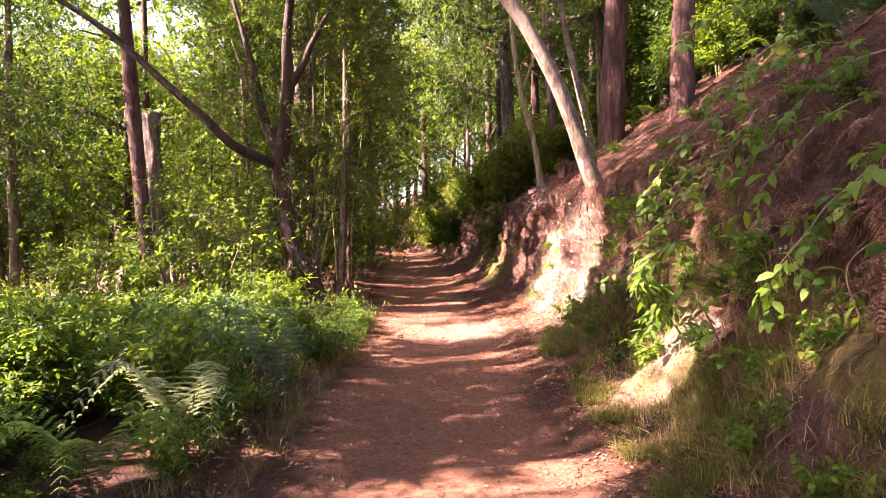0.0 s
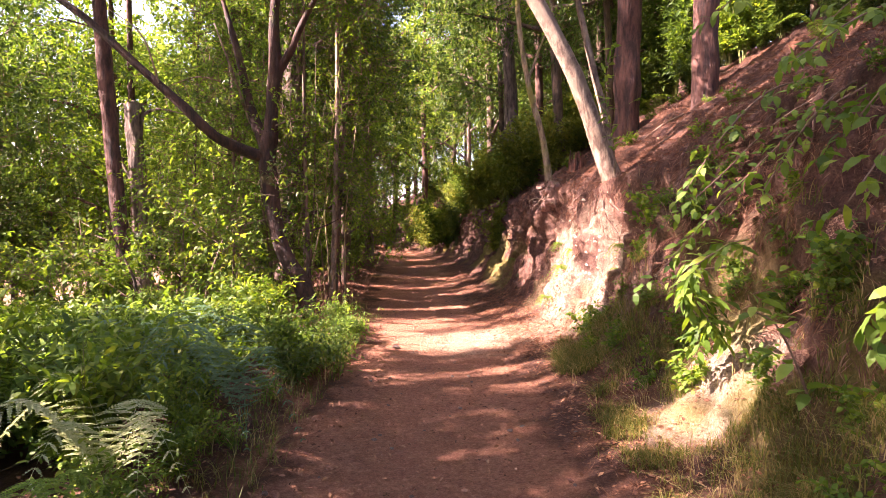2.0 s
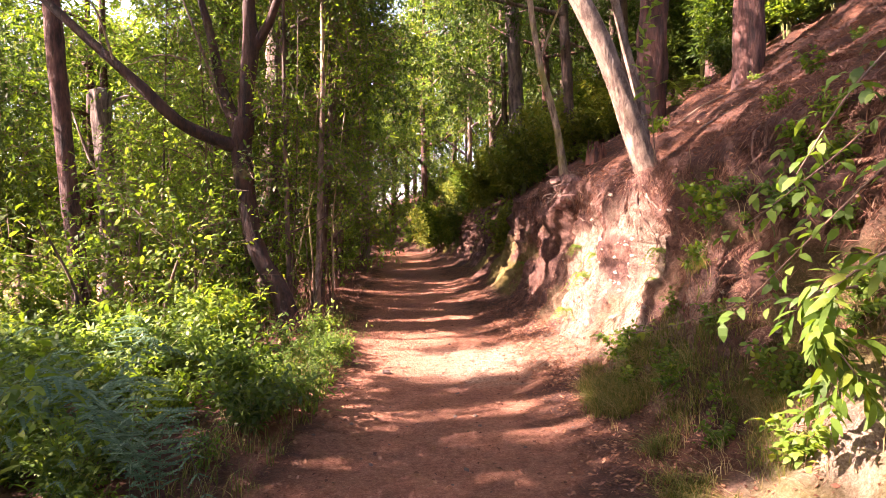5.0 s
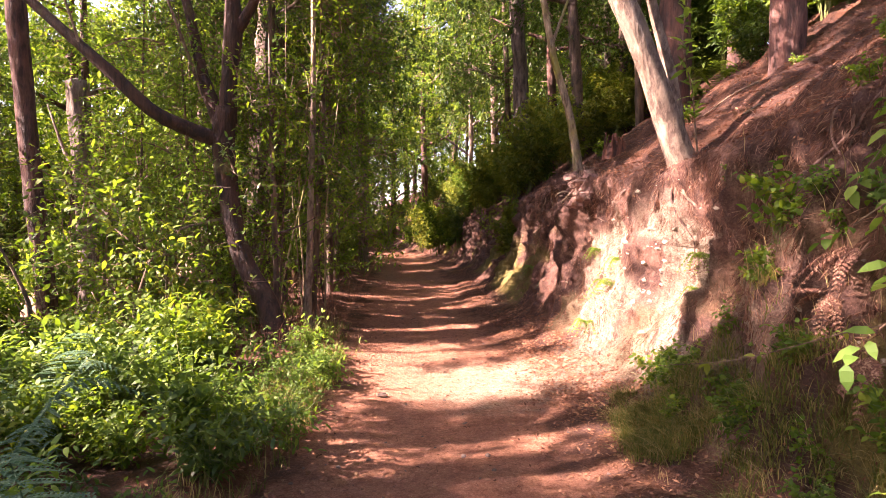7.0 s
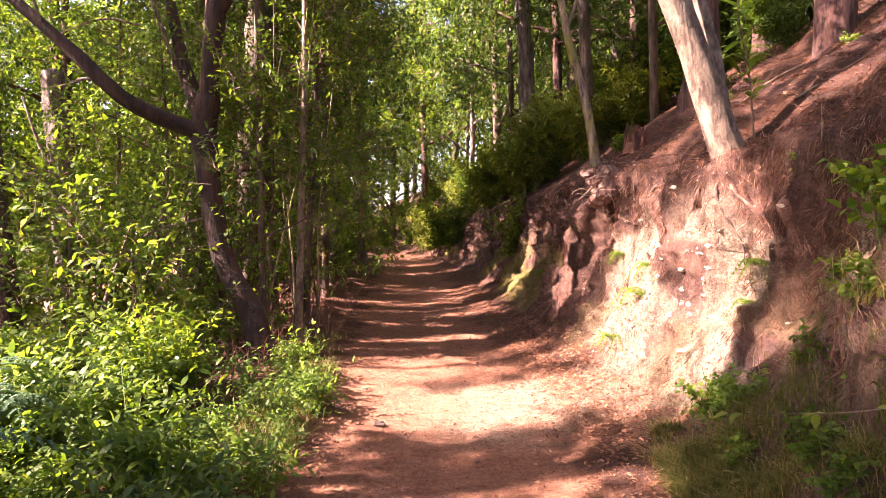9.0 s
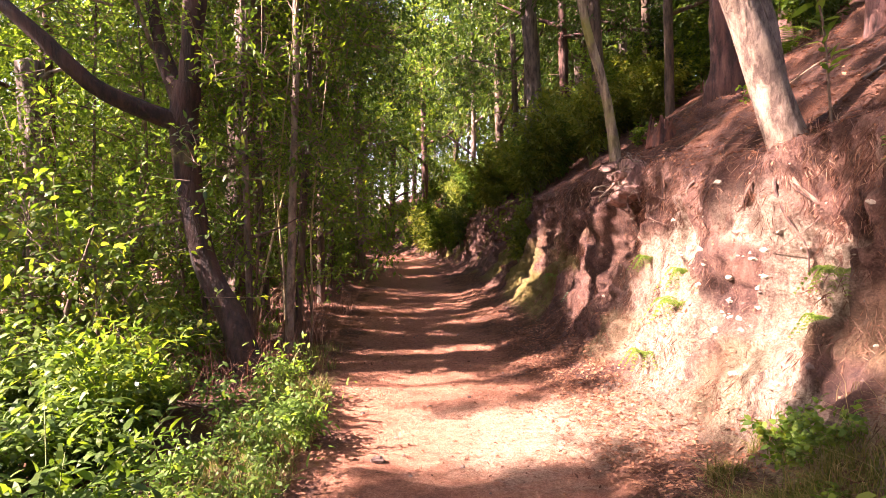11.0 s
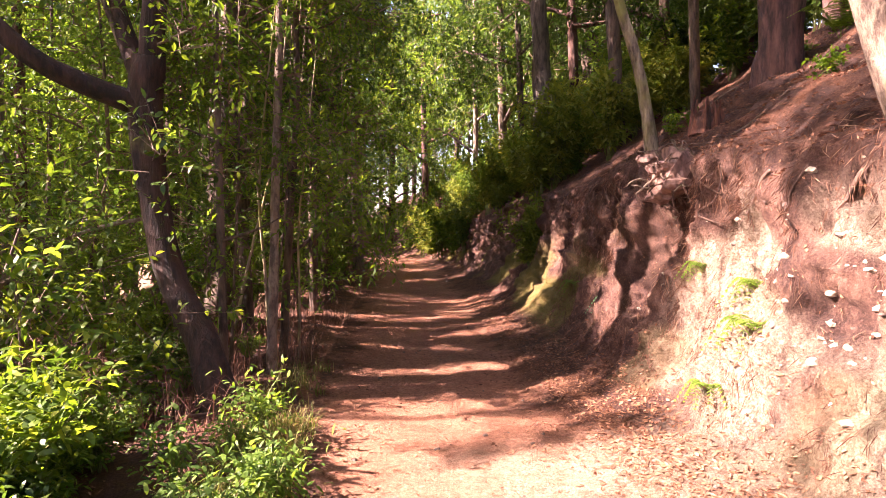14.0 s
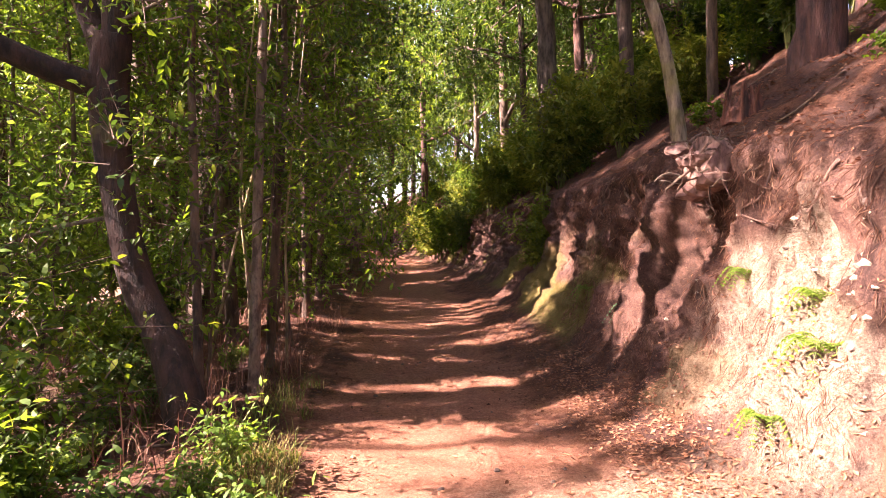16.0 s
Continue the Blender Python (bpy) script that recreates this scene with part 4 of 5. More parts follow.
def right_far_shrubs():
    spots = []
    for i in range(60):
        y = rng.uniform(18, 38)
        x = float(along(LIP, y)) + rng.uniform(-0.5, 2.5)
        spots.append((x, y, land(x, y) - 0.05))
    place_copies(bright + [tall[1]], spots, (0.8, 1.6))
    spots = []
    for i in range(95):
        y = rng.uniform(11, 27)
        x = float(along(LIP, y)) + rng.uniform(3.0, 7.5)
        spots.append((x, y, land(x, y) - 0.05))
    place_copies((tall[0], tall[2], tall[2]), spots, (0.8, 1.5))
    spots = []
    for i in range(26):
        y = rng.uniform(40, 52)
        x = rng.uniform(-9, 4)
        spots.append((x, y, land(x, y) - 0.05))
    spots += [on_land(x, y, -0.05) for x, y in ((-0.6, 35), (-0.3, 33), (0.2, 32), (0.6, 30), (-1.2, 37), (-0.9, 39), (-2.0, 41), (-5.4, 36), (-5.2, 33), (-5.6, 39), (-4.6, 41), (-3.4, 42))]
    place_copies(bright + tall, spots, (1.0, 1.8))


right_far_shrubs()
for t in fresh + low + tall + bright:
    discard(t)


# ---- ferns ----
def frond_mesh(name, leaf, length, arch, width, pairs=22, twist=0.0, tip=0.75):
    """A frond that arches out along x: a stalk, pinnae in pairs and their leaflets."""
    f = np.linspace(0, 1, pairs + 6)
    rib = spline(((0, 0, 0), (length * 0.22, 0, arch * 0.6), (length * 0.55, twist * 0.3, arch), (length, twist, arch * tip)), pairs + 6)
    tan = unit(np.gradient(rib, axis=0))
    pieces = [twigs_of(rib[:-1], rib[1:] + (rib[1:] - rib[:-1]) * 0.2, np.linspace(0.0045, 0.0012, len(rib) - 1))]
    for i in range(5, pairs + 6):
        w = width * (1 - ((i - 5) / (pairs + 1)) ** 1.4) * min(1.0, 0.55 + 0.15 * (i - 5)) + 0.01
        side = unit(np.cross(tan[i], (0, 0, 1.0)))
        for sgn in (-1, 1):
            ax = unit(side * sgn + tan[i] * 0.45 + (0, 0, -0.12) + rng.normal(size=3) * 0.05)
            n = max(3, int(w / 0.014))
            q = (np.arange(n) + 0.6) / n
            droop = np.outer(q * q, (0, 0, -0.25 * w))
            base = rib[i] + np.outer(q * w, ax) + droop
            out = unit(np.cross(ax, (0, 0, 1.0)))
            size = (1 - 0.8 * q) * w * 0.13 + 0.005
            for s2 in (-1, 1):
                pieces.append(leaf_blades(base, np.tile(out * s2 + ax * 0.55, (n, 1)), np.tile((0, 0, 1.0), (n, 1)), size, np.full(n, 0.014), False, 0.1))
            pieces.append(leaf_blades(rib[i:i + 1], base[-1:] - rib[i:i + 1], np.array(((0, 0, 1.0),)), np.array([w]), np.array([0.012 + 0.08 * w]), False, 0.0))
    return mesh_of(name, *joined(pieces), leaf)


def make_fern(place, leaf, label, fronds, length, arch, width, facing=None, spread=360, rise=0, tilt=(0, 0), tip=0.75, pairs=20):
    t = thing("fern", place, label, "fern", "ferns")
    meshes = [frond_mesh("frond", leaf, length * f, arch * f, width * f, pairs, 0.1 * length * (f - 0.9) * 8, tip) for f in (1.0, 0.82)]
    for i in range(fronds):
        a = (facing if facing is not None else rng.uniform(0, 360)) + (i / max(1, fronds - 1) - 0.5) * spread + rng.uniform(-8, 8)
        fr = part("frond", meshes[i % 2], t)
        fr.matrix_basis = pose(0, 0, 0, tilt[0], tilt[1] - rise * rng.uniform(0.6, 1.2), a) @ pose(0, 0, 0, rng.uniform(-12, 12), 0, 0)
    return t


def ferns():
    make_fern(on_land(-1.45, 5.5), FERN_BLUE, "blue-green fern arching over the path's edge", 6, 1.0, 0.92, 0.2, -115, 150, tip=0.3)
    make_fern(on_land(-1.8, 4.3), FERN_PALE, "pale sunlit fern with drooping fronds", 6, 0.85, 0.66, 0.19, -115, 170, tip=0.35)
    make_fern(on_land(-1.95, 3.5), FERN_GREEN, "green fern among low shrubs", 6, 0.8, 0.55, 0.18, -90, 200, tip=0.4)
    make_fern(on_land(-2.4, 6.4), FERN_BLUE, "blue-green fern among leafy shrubs", 5, 0.85, 0.75, 0.18, -70, 200)
    make_fern(on_land(-2.9, 7.6), FERN_BLUE, "blue-green fern among leafy shrubs", 5, 0.8, 0.75, 0.18, -30, 220)
    make_fern(on_land(-3.4, 5.0), FERN_GREEN, "green fern among low shrubs", 6, 0.9, 0.8, 0.18, -60, 250)
    for y, z, s, leaf in ((10.46, 1.15, 0.28, FERN_GREEN), (10.05, 0.92, 0.30, FERN_GREEN), (10.2, 0.5, 0.2, FERN_GREEN), (8.6, 1.3, 0.22, FERN_GREEN), (8.75, 1.0, 0.2, FERN_GREEN), (11.3, 1.25, 0.2, FERN_GREEN), (13.4, 0.7, 0.28, FERN_BLUE), (14.6, 0.8, 0.25, FERN_GREEN)):
        p, n = face_at(y, z)
        make_fern(tuple(p), leaf, "small bright fern rooted in the bank's face", 7, s * 1.05, s * 0.28, s * 0.24, 190, 190, tip=-1.6, pairs=12)
    make_fern(on_land(4.6, 8.6), FERN_GREEN, "green fern on the hillside", 6, 0.6, 0.5, 0.15)
    make_fern(on_land(3.9, 12.6), FERN_GREEN, "green fern on the hillside", 6, 0.5, 0.4, 0.14)
    make_fern(on_land(3.3, 5.2), FERN_BLUE, "dark fern hanging from the hillside", 6, 0.8, 0.6, 0.18, 180, 160)
    make_fern(on_land(3.5, 4.2), FERN_GREEN, "green fern hanging from the hillside", 6, 0.9, 0.6, 0.2, 190, 160)


ferns()


def dead_ferns():
    meshes = [frond_mesh("frond", DRY_STALK, L, 0.03, 0.06, 12, tw, -0.5) for L, tw in ((0.32, 0.05), (0.26, -0.06), (0.38, 0.0))]
    for i in range(30):
        y, z = rng.uniform(3.0, 7.0), rng.uniform(0.9, 2.9)
        q, n = face_at(y, z)
        if q.x > 4.3:
            continue
        t = thing("dead_fern", tuple(q), "dead brown fern hanging on the bank", "fern", "dead ferns")
        for k in range(4):
            fr = part("frond", meshes[(i + k) % 3], t)
            fr.matrix_basis = pose(0, 0, 0, rng.uniform(-25, 25), rng.uniform(5, 50), 180 + rng.uniform(-65, 65))


dead_ferns()


# ---- plants of the bank ----
def hanging_branch(points, leaf, label, length, width, k=7, every=0.16, twig=0.22, name="leafy_branch", droop=0.35, stem=0.009):
    """A thin branch through points, with leafy twigs along it."""
    o = np.array(points[0], float)
    t = thing(name, o, label, "branch", "branches over the bank")
    c = spline(np.array(points, float) - o, 30)
    part("stem", tube_mesh("stem", np.array(points, float) - o, (stem, stem * 0.7, stem * 0.35), TWIG, 5, 16, 0.1), t)
    total = np.linalg.norm(np.diff(c, axis=0), axis=1).sum()
    n = max(5, int(total / every))
    idx = np.linspace(5, 29, n).astype(int)
    d = unit(np.gradient(c, axis=0))[idx]
    sgn = np.where(np.arange(n) % 2, 1, -1)[:, None]
    d = d * 0.6 + np.cross(d, (0, 0, 1.0)) * sgn * 0.8 + rng.normal(size=(n, 3)) * 0.2
    part("foliage", mesh_of("foliage", *sprigs(c[idx], d, k, np.full(n, twig), length, width, True, droop), leaf), t)
    return t


def bank_plants():
    p = lambda x, y, z: (x - (0.3 if z > 1.2 else 0), y, z)
    hanging_branch(((2.55, 4.7, 2.45), (2.3, 4.95, 2.25), (2.0, 5.2, 1.88), (1.55, 5.55, 1.22)), LEAF_FRESH, "long light green leafy branch hanging over the bank", 0.10, 0.05, 5, 0.12, 0.22, droop=0.15)
    hanging_branch(((2.6, 5.3, 2.5), (2.35, 5.5, 2.3), (2.1, 5.8, 1.95), (1.8, 6.1, 1.6)), LEAF_FRESH, "light green leafy branch hanging over the bank", 0.085, 0.045, 5, 0.13, 0.2, droop=0.15)
    hanging_branch(((2.6, 3.5, 1.95), (2.35, 3.6, 1.8), (2.15, 3.65, 1.55), (1.95, 3.7, 1.2)), LEAF_FRESH, "light green leafy branch hanging over the bank", 0.10, 0.05, 7, 0.09, 0.22)
    hanging_branch(((2.8, 3.9, 2.7), (2.5, 4.0, 2.6), (2.25, 4.1, 2.35), (2.05, 4.2, 2.05)), LEAF_MID, "green leafy branch hanging over the bank", 0.10, 0.05, 7, 0.09, 0.22)
    hanging_branch((p(3.2, 5.9, 2.75), p(2.75, 5.75, 2.6), p(2.35, 5.6, 2.25), p(2.05, 5.5, 1.85)), LEAF_FRESH, "light green leafy branch hanging over the bank", 0.10, 0.05)
    hanging_branch((p(3.3, 5.2, 2.6), p(2.9, 5.0, 2.5), p(2.5, 4.8, 2.2), p(2.2, 4.7, 1.8)), LEAF_FRESH, "light green leafy branch hanging over the bank", 0.10, 0.05)
    hanging_branch((p(3.4, 4.6, 2.9), p(2.9, 4.4, 2.85), p(2.5, 4.3, 2.7), p(2.1, 4.2, 2.45)), LEAF_FRESH, "light green leafy branch hanging over the bank", 0.10, 0.048)
    hanging_branch((p(3.2, 4.0, 2.5), p(2.7, 3.9, 2.3), p(2.35, 3.8, 2.0), p(2.1, 3.75, 1.7)), LEAF_MID, "green leafy branch hanging over the bank", 0.10, 0.048)
    hanging_branch((p(3.2, 3.6, 1.9), p(2.6, 3.6, 1.8), p(2.3, 3.5, 1.55), p(2.1, 3.5, 1.3)), LEAF_FRESH, "light green leafy branch hanging over the bank", 0.10, 0.048)
    hanging_branch((p(3.6, 5.5, 3.4), p(3.0, 5.3, 3.5), p(2.5, 5.2, 3.3), p(2.1, 5.1, 3.0)), LEAF_FRESH, "light green leafy branch over the hillside", 0.10, 0.048)
    hanging_branch((p(2.3, 5.1, 1.5), p(2.1, 5.0, 1.45), p(1.85, 4.95, 1.25), p(1.7, 4.9, 0.95)), LEAF_MID, "dense green plant hanging on the bank", 0.12, 0.04, 9, 0.06, 0.16)
    hanging_branch((p(2.3, 5.4, 1.3), p(2.0, 5.3, 1.25), p(1.8, 5.2, 1.0), p(1.7, 5.15, 0.8)), LEAF_MID, "dense green plant hanging on the bank", 0.11, 0.04, 9, 0.06, 0.16)
    hanging_branch((p(1.95, 4.2, 0.55), p(1.8, 4.1, 0.85), p(1.65, 4.05, 1.1), p(1.5, 4.0, 1.18)), LEAF_FRESH, "young plant with broad light green leaves", 0.12, 0.065, 4, 0.35, 0.14)
    hanging_branch((p(2.1, 5.9, 1.2), p(1.8, 6.0, 1.15), p(1.4, 6.3, 0.95), p(1.1, 6.6, 0.85)), LEAF_YELLOW, "bare thin shoot reaching from the bank", 0.06, 0.03, 3, 0.4, 0.08, stem=0.004)
    hanging_branch((p(2.35, 8.5, 2.2), p(2.3, 8.5, 2.7), p(2.2, 8.45, 3.1), p(2.25, 8.4, 3.6)), LEAF_FRESH, "thin climbing shoot with pale leaves", 0.12, 0.04, 6, 0.14, 0.12)
    for x, y, z in ((2.9, 6.6, 2.3), (2.7, 6.1, 1.8), (2.95, 4.9, 3.0), (2.6, 3.3, 1.5), (2.9, 3.2, 2.3), (2.5, 3.0, 1.0)):
        hanging_branch((p(x + 0.35, y + 0.1, z + 0.1), p(x + 0.1, y, z + 0.1), p(x - 0.25, y - 0.1, z - 0.1), p(x - 0.5, y - 0.15, z - 0.4)), LEAF_FRESH if z > 1.9 else LEAF_MID, "light green leafy branch hanging over the bank", 0.11, 0.055, 6, 0.15, 0.18, stem=0.006)
    templates = [shrub_template("bank_shrub", "dark green broad-leaved shrub at the bank's foot", m, h, 0.42, n, 6, 0.095, 0.06) for m, h, n in ((LEAF_MID, 0.5, 7), (LEAF_MID, 0.4, 6))]
    spots = []
    for x, y in ((1.55, 7.6), (1.75, 7.9), (1.62, 8.1), (1.9, 7.5), (1.7, 7.2), (1.85, 6.7), (2.0, 7.1), (1.7, 6.2), (1.95, 6.0), (1.8, 5.5), (1.9, 4.6), (1.75, 3.6), (2.1, 4.3), (2.05, 3.4), (2.2, 5.0), (1.8, 2.9), (2.1, 2.6)):
        spots.append(on_land(x, y, -0.03))
    place_copies(templates, spots, (0.4, 0.75))
    spots = []
    for i in range(40):
        y = rng.uniform(3.0, 8.2)
        q, n = face_at(y, rng.uniform(0.35, 2.5))
        spots.append((q.x + 0.02, q.y, q.z))
    place_copies(templates, spots, (0.22, 0.5), 25)
    spots = [on_land(float(along(LIP, y)) + rng.uniform(0.3, 4.2), y, -0.02) for y in rng.uniform(3.0, 14, 16)]
    place_copies(templates, spots, (0.25, 0.6))
    deep = [shrub_template("hillside_shrub", "dark green shrub on the hillside", LEAF_DARK, 0.9, 0.6, 11, 6, 0.11, 0.05, fine=False)]
    spots = [on_land(rng.uniform(3.5, 5.6), y, -0.03) for y in rng.uniform(3.2, 7.2, 16)] + [on_land(rng.uniform(4.6, 7.5), y, -0.03) for y in rng.uniform(7.5, 13, 16)]
    place_copies(deep, spots, (0.6, 1.2))
    templates = templates + deep
    spots = [on_land(float(path_mid(y) - half_width(y)) - rng.uniform(-0.05, 0.6), y, -0.02) for y in np.concatenate((rng.uniform(7.5, 10.7, 20), rng.uniform(2, 7.5, 6)))]
    sm = [shrub_template("wayside_plant", "low pale green plant at the path's edge", LEAF_FRESH, 0.34, 0.22, 10, 5, 0.055, 0.02)]
    place_copies(sm, spots, (0.6, 1.3))
    for t in templates + sm:
        discard(t)


bank_plants()


def blades(base, heading, height, width, bend):
    """Grass blades in three steps, tapering and bending over."""
    n = len(base)
    h = np.asarray(height)[:, None]
    out = np.stack((np.cos(heading), np.sin(heading), np.zeros(n)), 1)
    side = np.stack((-np.sin(heading), np.cos(heading), np.zeros(n)), 1)
    b = np.asarray(bend)[:, None]
    rows = []
    for f, w in ((0, 1), (0.4, 0.85), (0.75, 0.5)):
        c = base + out * b * h * f * f + np.array((0, 0, 1.0)) * h * (f - 0.45 * b * f * f)
        rows += [c - side * width * w / 2, c + side * width * w / 2]
    tip = base + out * b * h + np.array((0, 0, 1.0)) * h * (1 - 0.45 * b)
    v = np.stack((*rows, tip), 1).reshape(-1, 3)
    i = np.arange(n)[:, None] * 7
    return v, np.vstack([i + np.array(t) for t in ((0, 1, 3), (0, 3, 2), (2, 3, 5), (2, 5, 4), (4, 5, 6))])


def grass():
    pts = []
    while len(pts) < 26000:
        y = rng.uniform(2.0, 8.6)
        d = rng.uniform(-0.22, 0.85) * (1 if y < 5.5 else 0.7 if y < 7.6 else 0.5)
        x = float(np.interp(y, ROW_Y, FOOT)) + d
        if vnoise(x * 2.6, y * 2.6, 0, 51) + 0.5 * vnoise(x * 7, y * 7, 0, 52) < -0.15 + 0.3 * (d > 0.6) + 0.6 * (d < -0.05):
            continue
        # no grass on the bare patch that is painted pale for the sun
        if math.hypot((x - 1.85) / 0.5, (y - 5.25) / 0.5) + 0.4 * vnoise(x * 5, y * 5, 0, 53) < 1:
            continue
        c = np.array((x, y)) + rng.normal(size=(14, 2)) * 0.035
        for a, b in c:
            pts.append((a, b))
    pts = np.array(pts)
    z = np.array([land(a, b) for a, b in pts])
    n = len(pts)
    base = np.column_stack((pts, z - 0.01))
    v, f = blades(base, rng.uniform(0, 6.28, n) * 0.5 + 2.4, rng.uniform(0.05, 0.2, n), 0.006, rng.uniform(0.3, 1.3, n))
    tagged(new("grass", mesh_of("grass", v, f, GRASS)), "green and straw-coloured grass at the bank's foot", "grass", kind="stuff")
    pts = []
    for i in range(150):
        y = rng.uniform(2.4, 8.2)
        x = float(np.interp(y, ROW_Y, FOOT)) + rng.uniform(-0.1, 0.8)
        for a, b in np.array((x, y)) + rng.normal(size=(6, 2)) * 0.03:
            pts.append((a, b, land(a, b) - 0.01))
    n = len(pts)
    v, f = blades(np.array(pts), rng.uniform(2.2, 4.6, n), rng.uniform(0.14, 0.34, n), 0.004, rng.uniform(0.5, 1.3, n))
    tagged(new("straw", mesh_of("straw", v, f, STRAW)), "long dry straw bending out from the bank's foot", "grass", kind="stuff")
    # sparse grass on the other verge
    pts = []
    for i in range(520):
        y = rng.uniform(2.5, 13) if i % 2 else rng.uniform(8.3, 11)
        x = float(path_mid(y) - half_width(y)) - rng.uniform(-0.05, 0.5)
        for a, b in np.array((x, y)) + rng.normal(size=(10, 2)) * 0.03:
            pts.append((a, b, land(a, b) - 0.01))
    n = len(pts)
    v, f = blades(np.array(pts), rng.uniform(0, 6.28, n), rng.uniform(0.06, 0.26, n), 0.006, rng.uniform(0.3, 1.1, n))
    tagged(new("verge_grass", mesh_of("verge_grass", v, f, GRASS)), "thin dry grass along the path's verge", "grass", kind="stuff")


grass()


def bank_litter():
    # dry strands that hang down the bank's face
    o, d = [], []
    for i in range(4200):
        y = rng.uniform(3.0, 17)
        z = rng.uniform(0.3, 2.3)
        if vnoise(y * 1.6, z * 1.2, 0, 61) + 0.4 * vnoise(y * 5, z * 3, 0, 62) < 0.0 - 0.25 * (z > 1.5):
            continue
        p, n = face_at(y, z)
        if p.x > 3.4 or (8.1 < y < 11.4 and z < 1.65 and i % 6):
            continue
        o.append(tuple(p + n * 0.012))
        d.append(tuple(n * rng.uniform(0.25, 0.8) + Vector((0, rng.normal() * 0.35, -0.9 + rng.uniform(0, 0.7)))))
    for i in range(3600):
        y, up = rng.uniform(3.0, 9.0), rng.uniform(0.9, 2.9)
        p, n = face_at(y, up)
        if p.x > 4.2 or vnoise(y * 2.3, up * 2.0, 0, 63) < -0.35:
            continue
        o.append(tuple(p + n * 0.012))
        d.append(tuple(n * rng.uniform(0.2, 0.6) + Vector((0, rng.normal() * 0.4, -0.9 + rng.uniform(0, 0.8)))))
    for i in range(900):
        y, up = rng.uniform(7.6, 13.0), rng.uniform(0.35, 1.9)
        if vnoise(y * 1.9, up * 2.1, 0, 64) + 0.5 * vnoise(y * 5, up * 4, 0, 65) < 0.12:
            continue
        p, n = face_at(y, up)
        o.append(tuple(p + n * 0.012))
        d.append(tuple(n * rng.uniform(0.3, 0.7) + Vector((0, rng.normal() * 0.25, -1.0 + rng.uniform(0, 0.5)))))
    o, d = np.array(o), np.array(d)
    n = len(o)
    o, d = np.repeat(o, 5, 0) + rng.normal(size=(n * 5, 3)) * (0.012, 0.05, 0.03), np.repeat(d, 5, 0) + rng.normal(size=(n * 5, 3)) * 0.2
    v, f = leaf_blades(o, d, np.tile((-1.0, 0, 0.3), (n * 5, 1)) + rng.normal(size=(n * 5, 3)) * 0.3, rng.uniform(0.04, 0.13, n * 5), np.full(n * 5, 0.0036), False, 0.25)
    tagged(new("dry_strands", mesh_of("dry_strands", v, f, DRY_STALK)), "dry brown needles and grass hanging on the bank", "litter", kind="stuff")
    # fallen leaves and needles
    pts = []
    for i in range(34000):
        y = 2.0 + 22 * rng.random() ** 1.25
        u = rng.random()
        if u < 0.45:
            x = float(along(FOOT, y)) + rng.normal() * 0.28 - 0.1
        elif u < 0.6:
            x = float(path_mid(y) - half_width(y)) + rng.normal() * 0.3 - 0.1
        elif u < 0.72:
            x = float(path_mid(y)) + rng.uniform(-1.2, 1.2)
        elif u < 0.92:
            x = float(along(LIP, y)) + rng.uniform(-0.4, 4.5)
        else:
            x = float(path_mid(y) - half_width(y)) - rng.uniform(0, 3)
        pts.append((x, y, land(x, y) + 0.006))
    for i in range(11000):
        y = rng.uniform(5.5, 14.5)
        x = float(along(LIP, y)) + 3.4 * rng.random() ** 1.3 - 0.25
        pts.append((x, y, land(x, y) + 0.008))
    for i in range(5200):
        y = rng.uniform(8.2, 14.0)
        x = float(along(FOOT, y)) + rng.uniform(-0.35, 0.5)
        pts.append((x, y, land(x, y) + 0.008))
    pts = np.array(pts)
    n = len(pts)
    ax = rng.normal(size=(n, 3)) * (1, 1, 0.22)
    up = rng.normal(size=(n, 3)) * 0.3 + (0, 0, 1)
    stuck, ups = [], []
    for i in range(4500):
        q, nn = face_at(rng.uniform(2.5, 17), 0.15 + 2.1 * rng.random() ** 1.4)
        stuck.append(tuple(q + nn * 0.008))
        ups.append(tuple(nn))
    ups = np.array(ups) + rng.normal(size=(len(ups), 3)) * 0.25
    pts, up = np.vstack((pts, stuck)), np.vstack((up, ups))
    ax = np.vstack((ax, np.cross(ups, rng.normal(size=ups.shape)) * 0.6 + (0, 0, -0.8)))
    n = len(pts)
    needle = rng.random(n) < 0.45
    L = np.where(needle, rng.uniform(0.05, 0.11, n), rng.uniform(0.025, 0.055, n))
    L[-4500:] *= 0.6
    W = np.where(needle, 0.0035, L * 0.5)
    v, f = leaf_blades(pts - unit(ax) * L[:, None] * 0.5, ax, up, L, W, False, -0.1)
    tagged(new("leaf_litter", mesh_of("leaf_litter", v, f, DEAD_LEAF)), "fallen brown leaves and needles on the earth", "litter", kind="stuff")
    # dry bracken among the trees on the downhill side
    pts = []
    for i in range(5200):
        y, x = rng.uniform(10.4, 17), rng.uniform(-6.5, -1.75)
        if vnoise(x * 1.5, y * 1.5, 0, 71) < -0.1:
            continue
        pts.append((x, y, land(x, y) - 0.01))
    pts = np.array(pts)
    n = len(pts)
    v, f = blades(pts, rng.uniform(0, 6.28, n), rng.uniform(0.15, 0.65, n), 0.007, rng.uniform(0.2, 1.3, n))
    tagged(new("dry_bracken", mesh_of("dry_bracken", v, f, DRY_STALK)), "dry brown bracken stalks under the trees", "bracken", kind="stuff")


bank_litter()


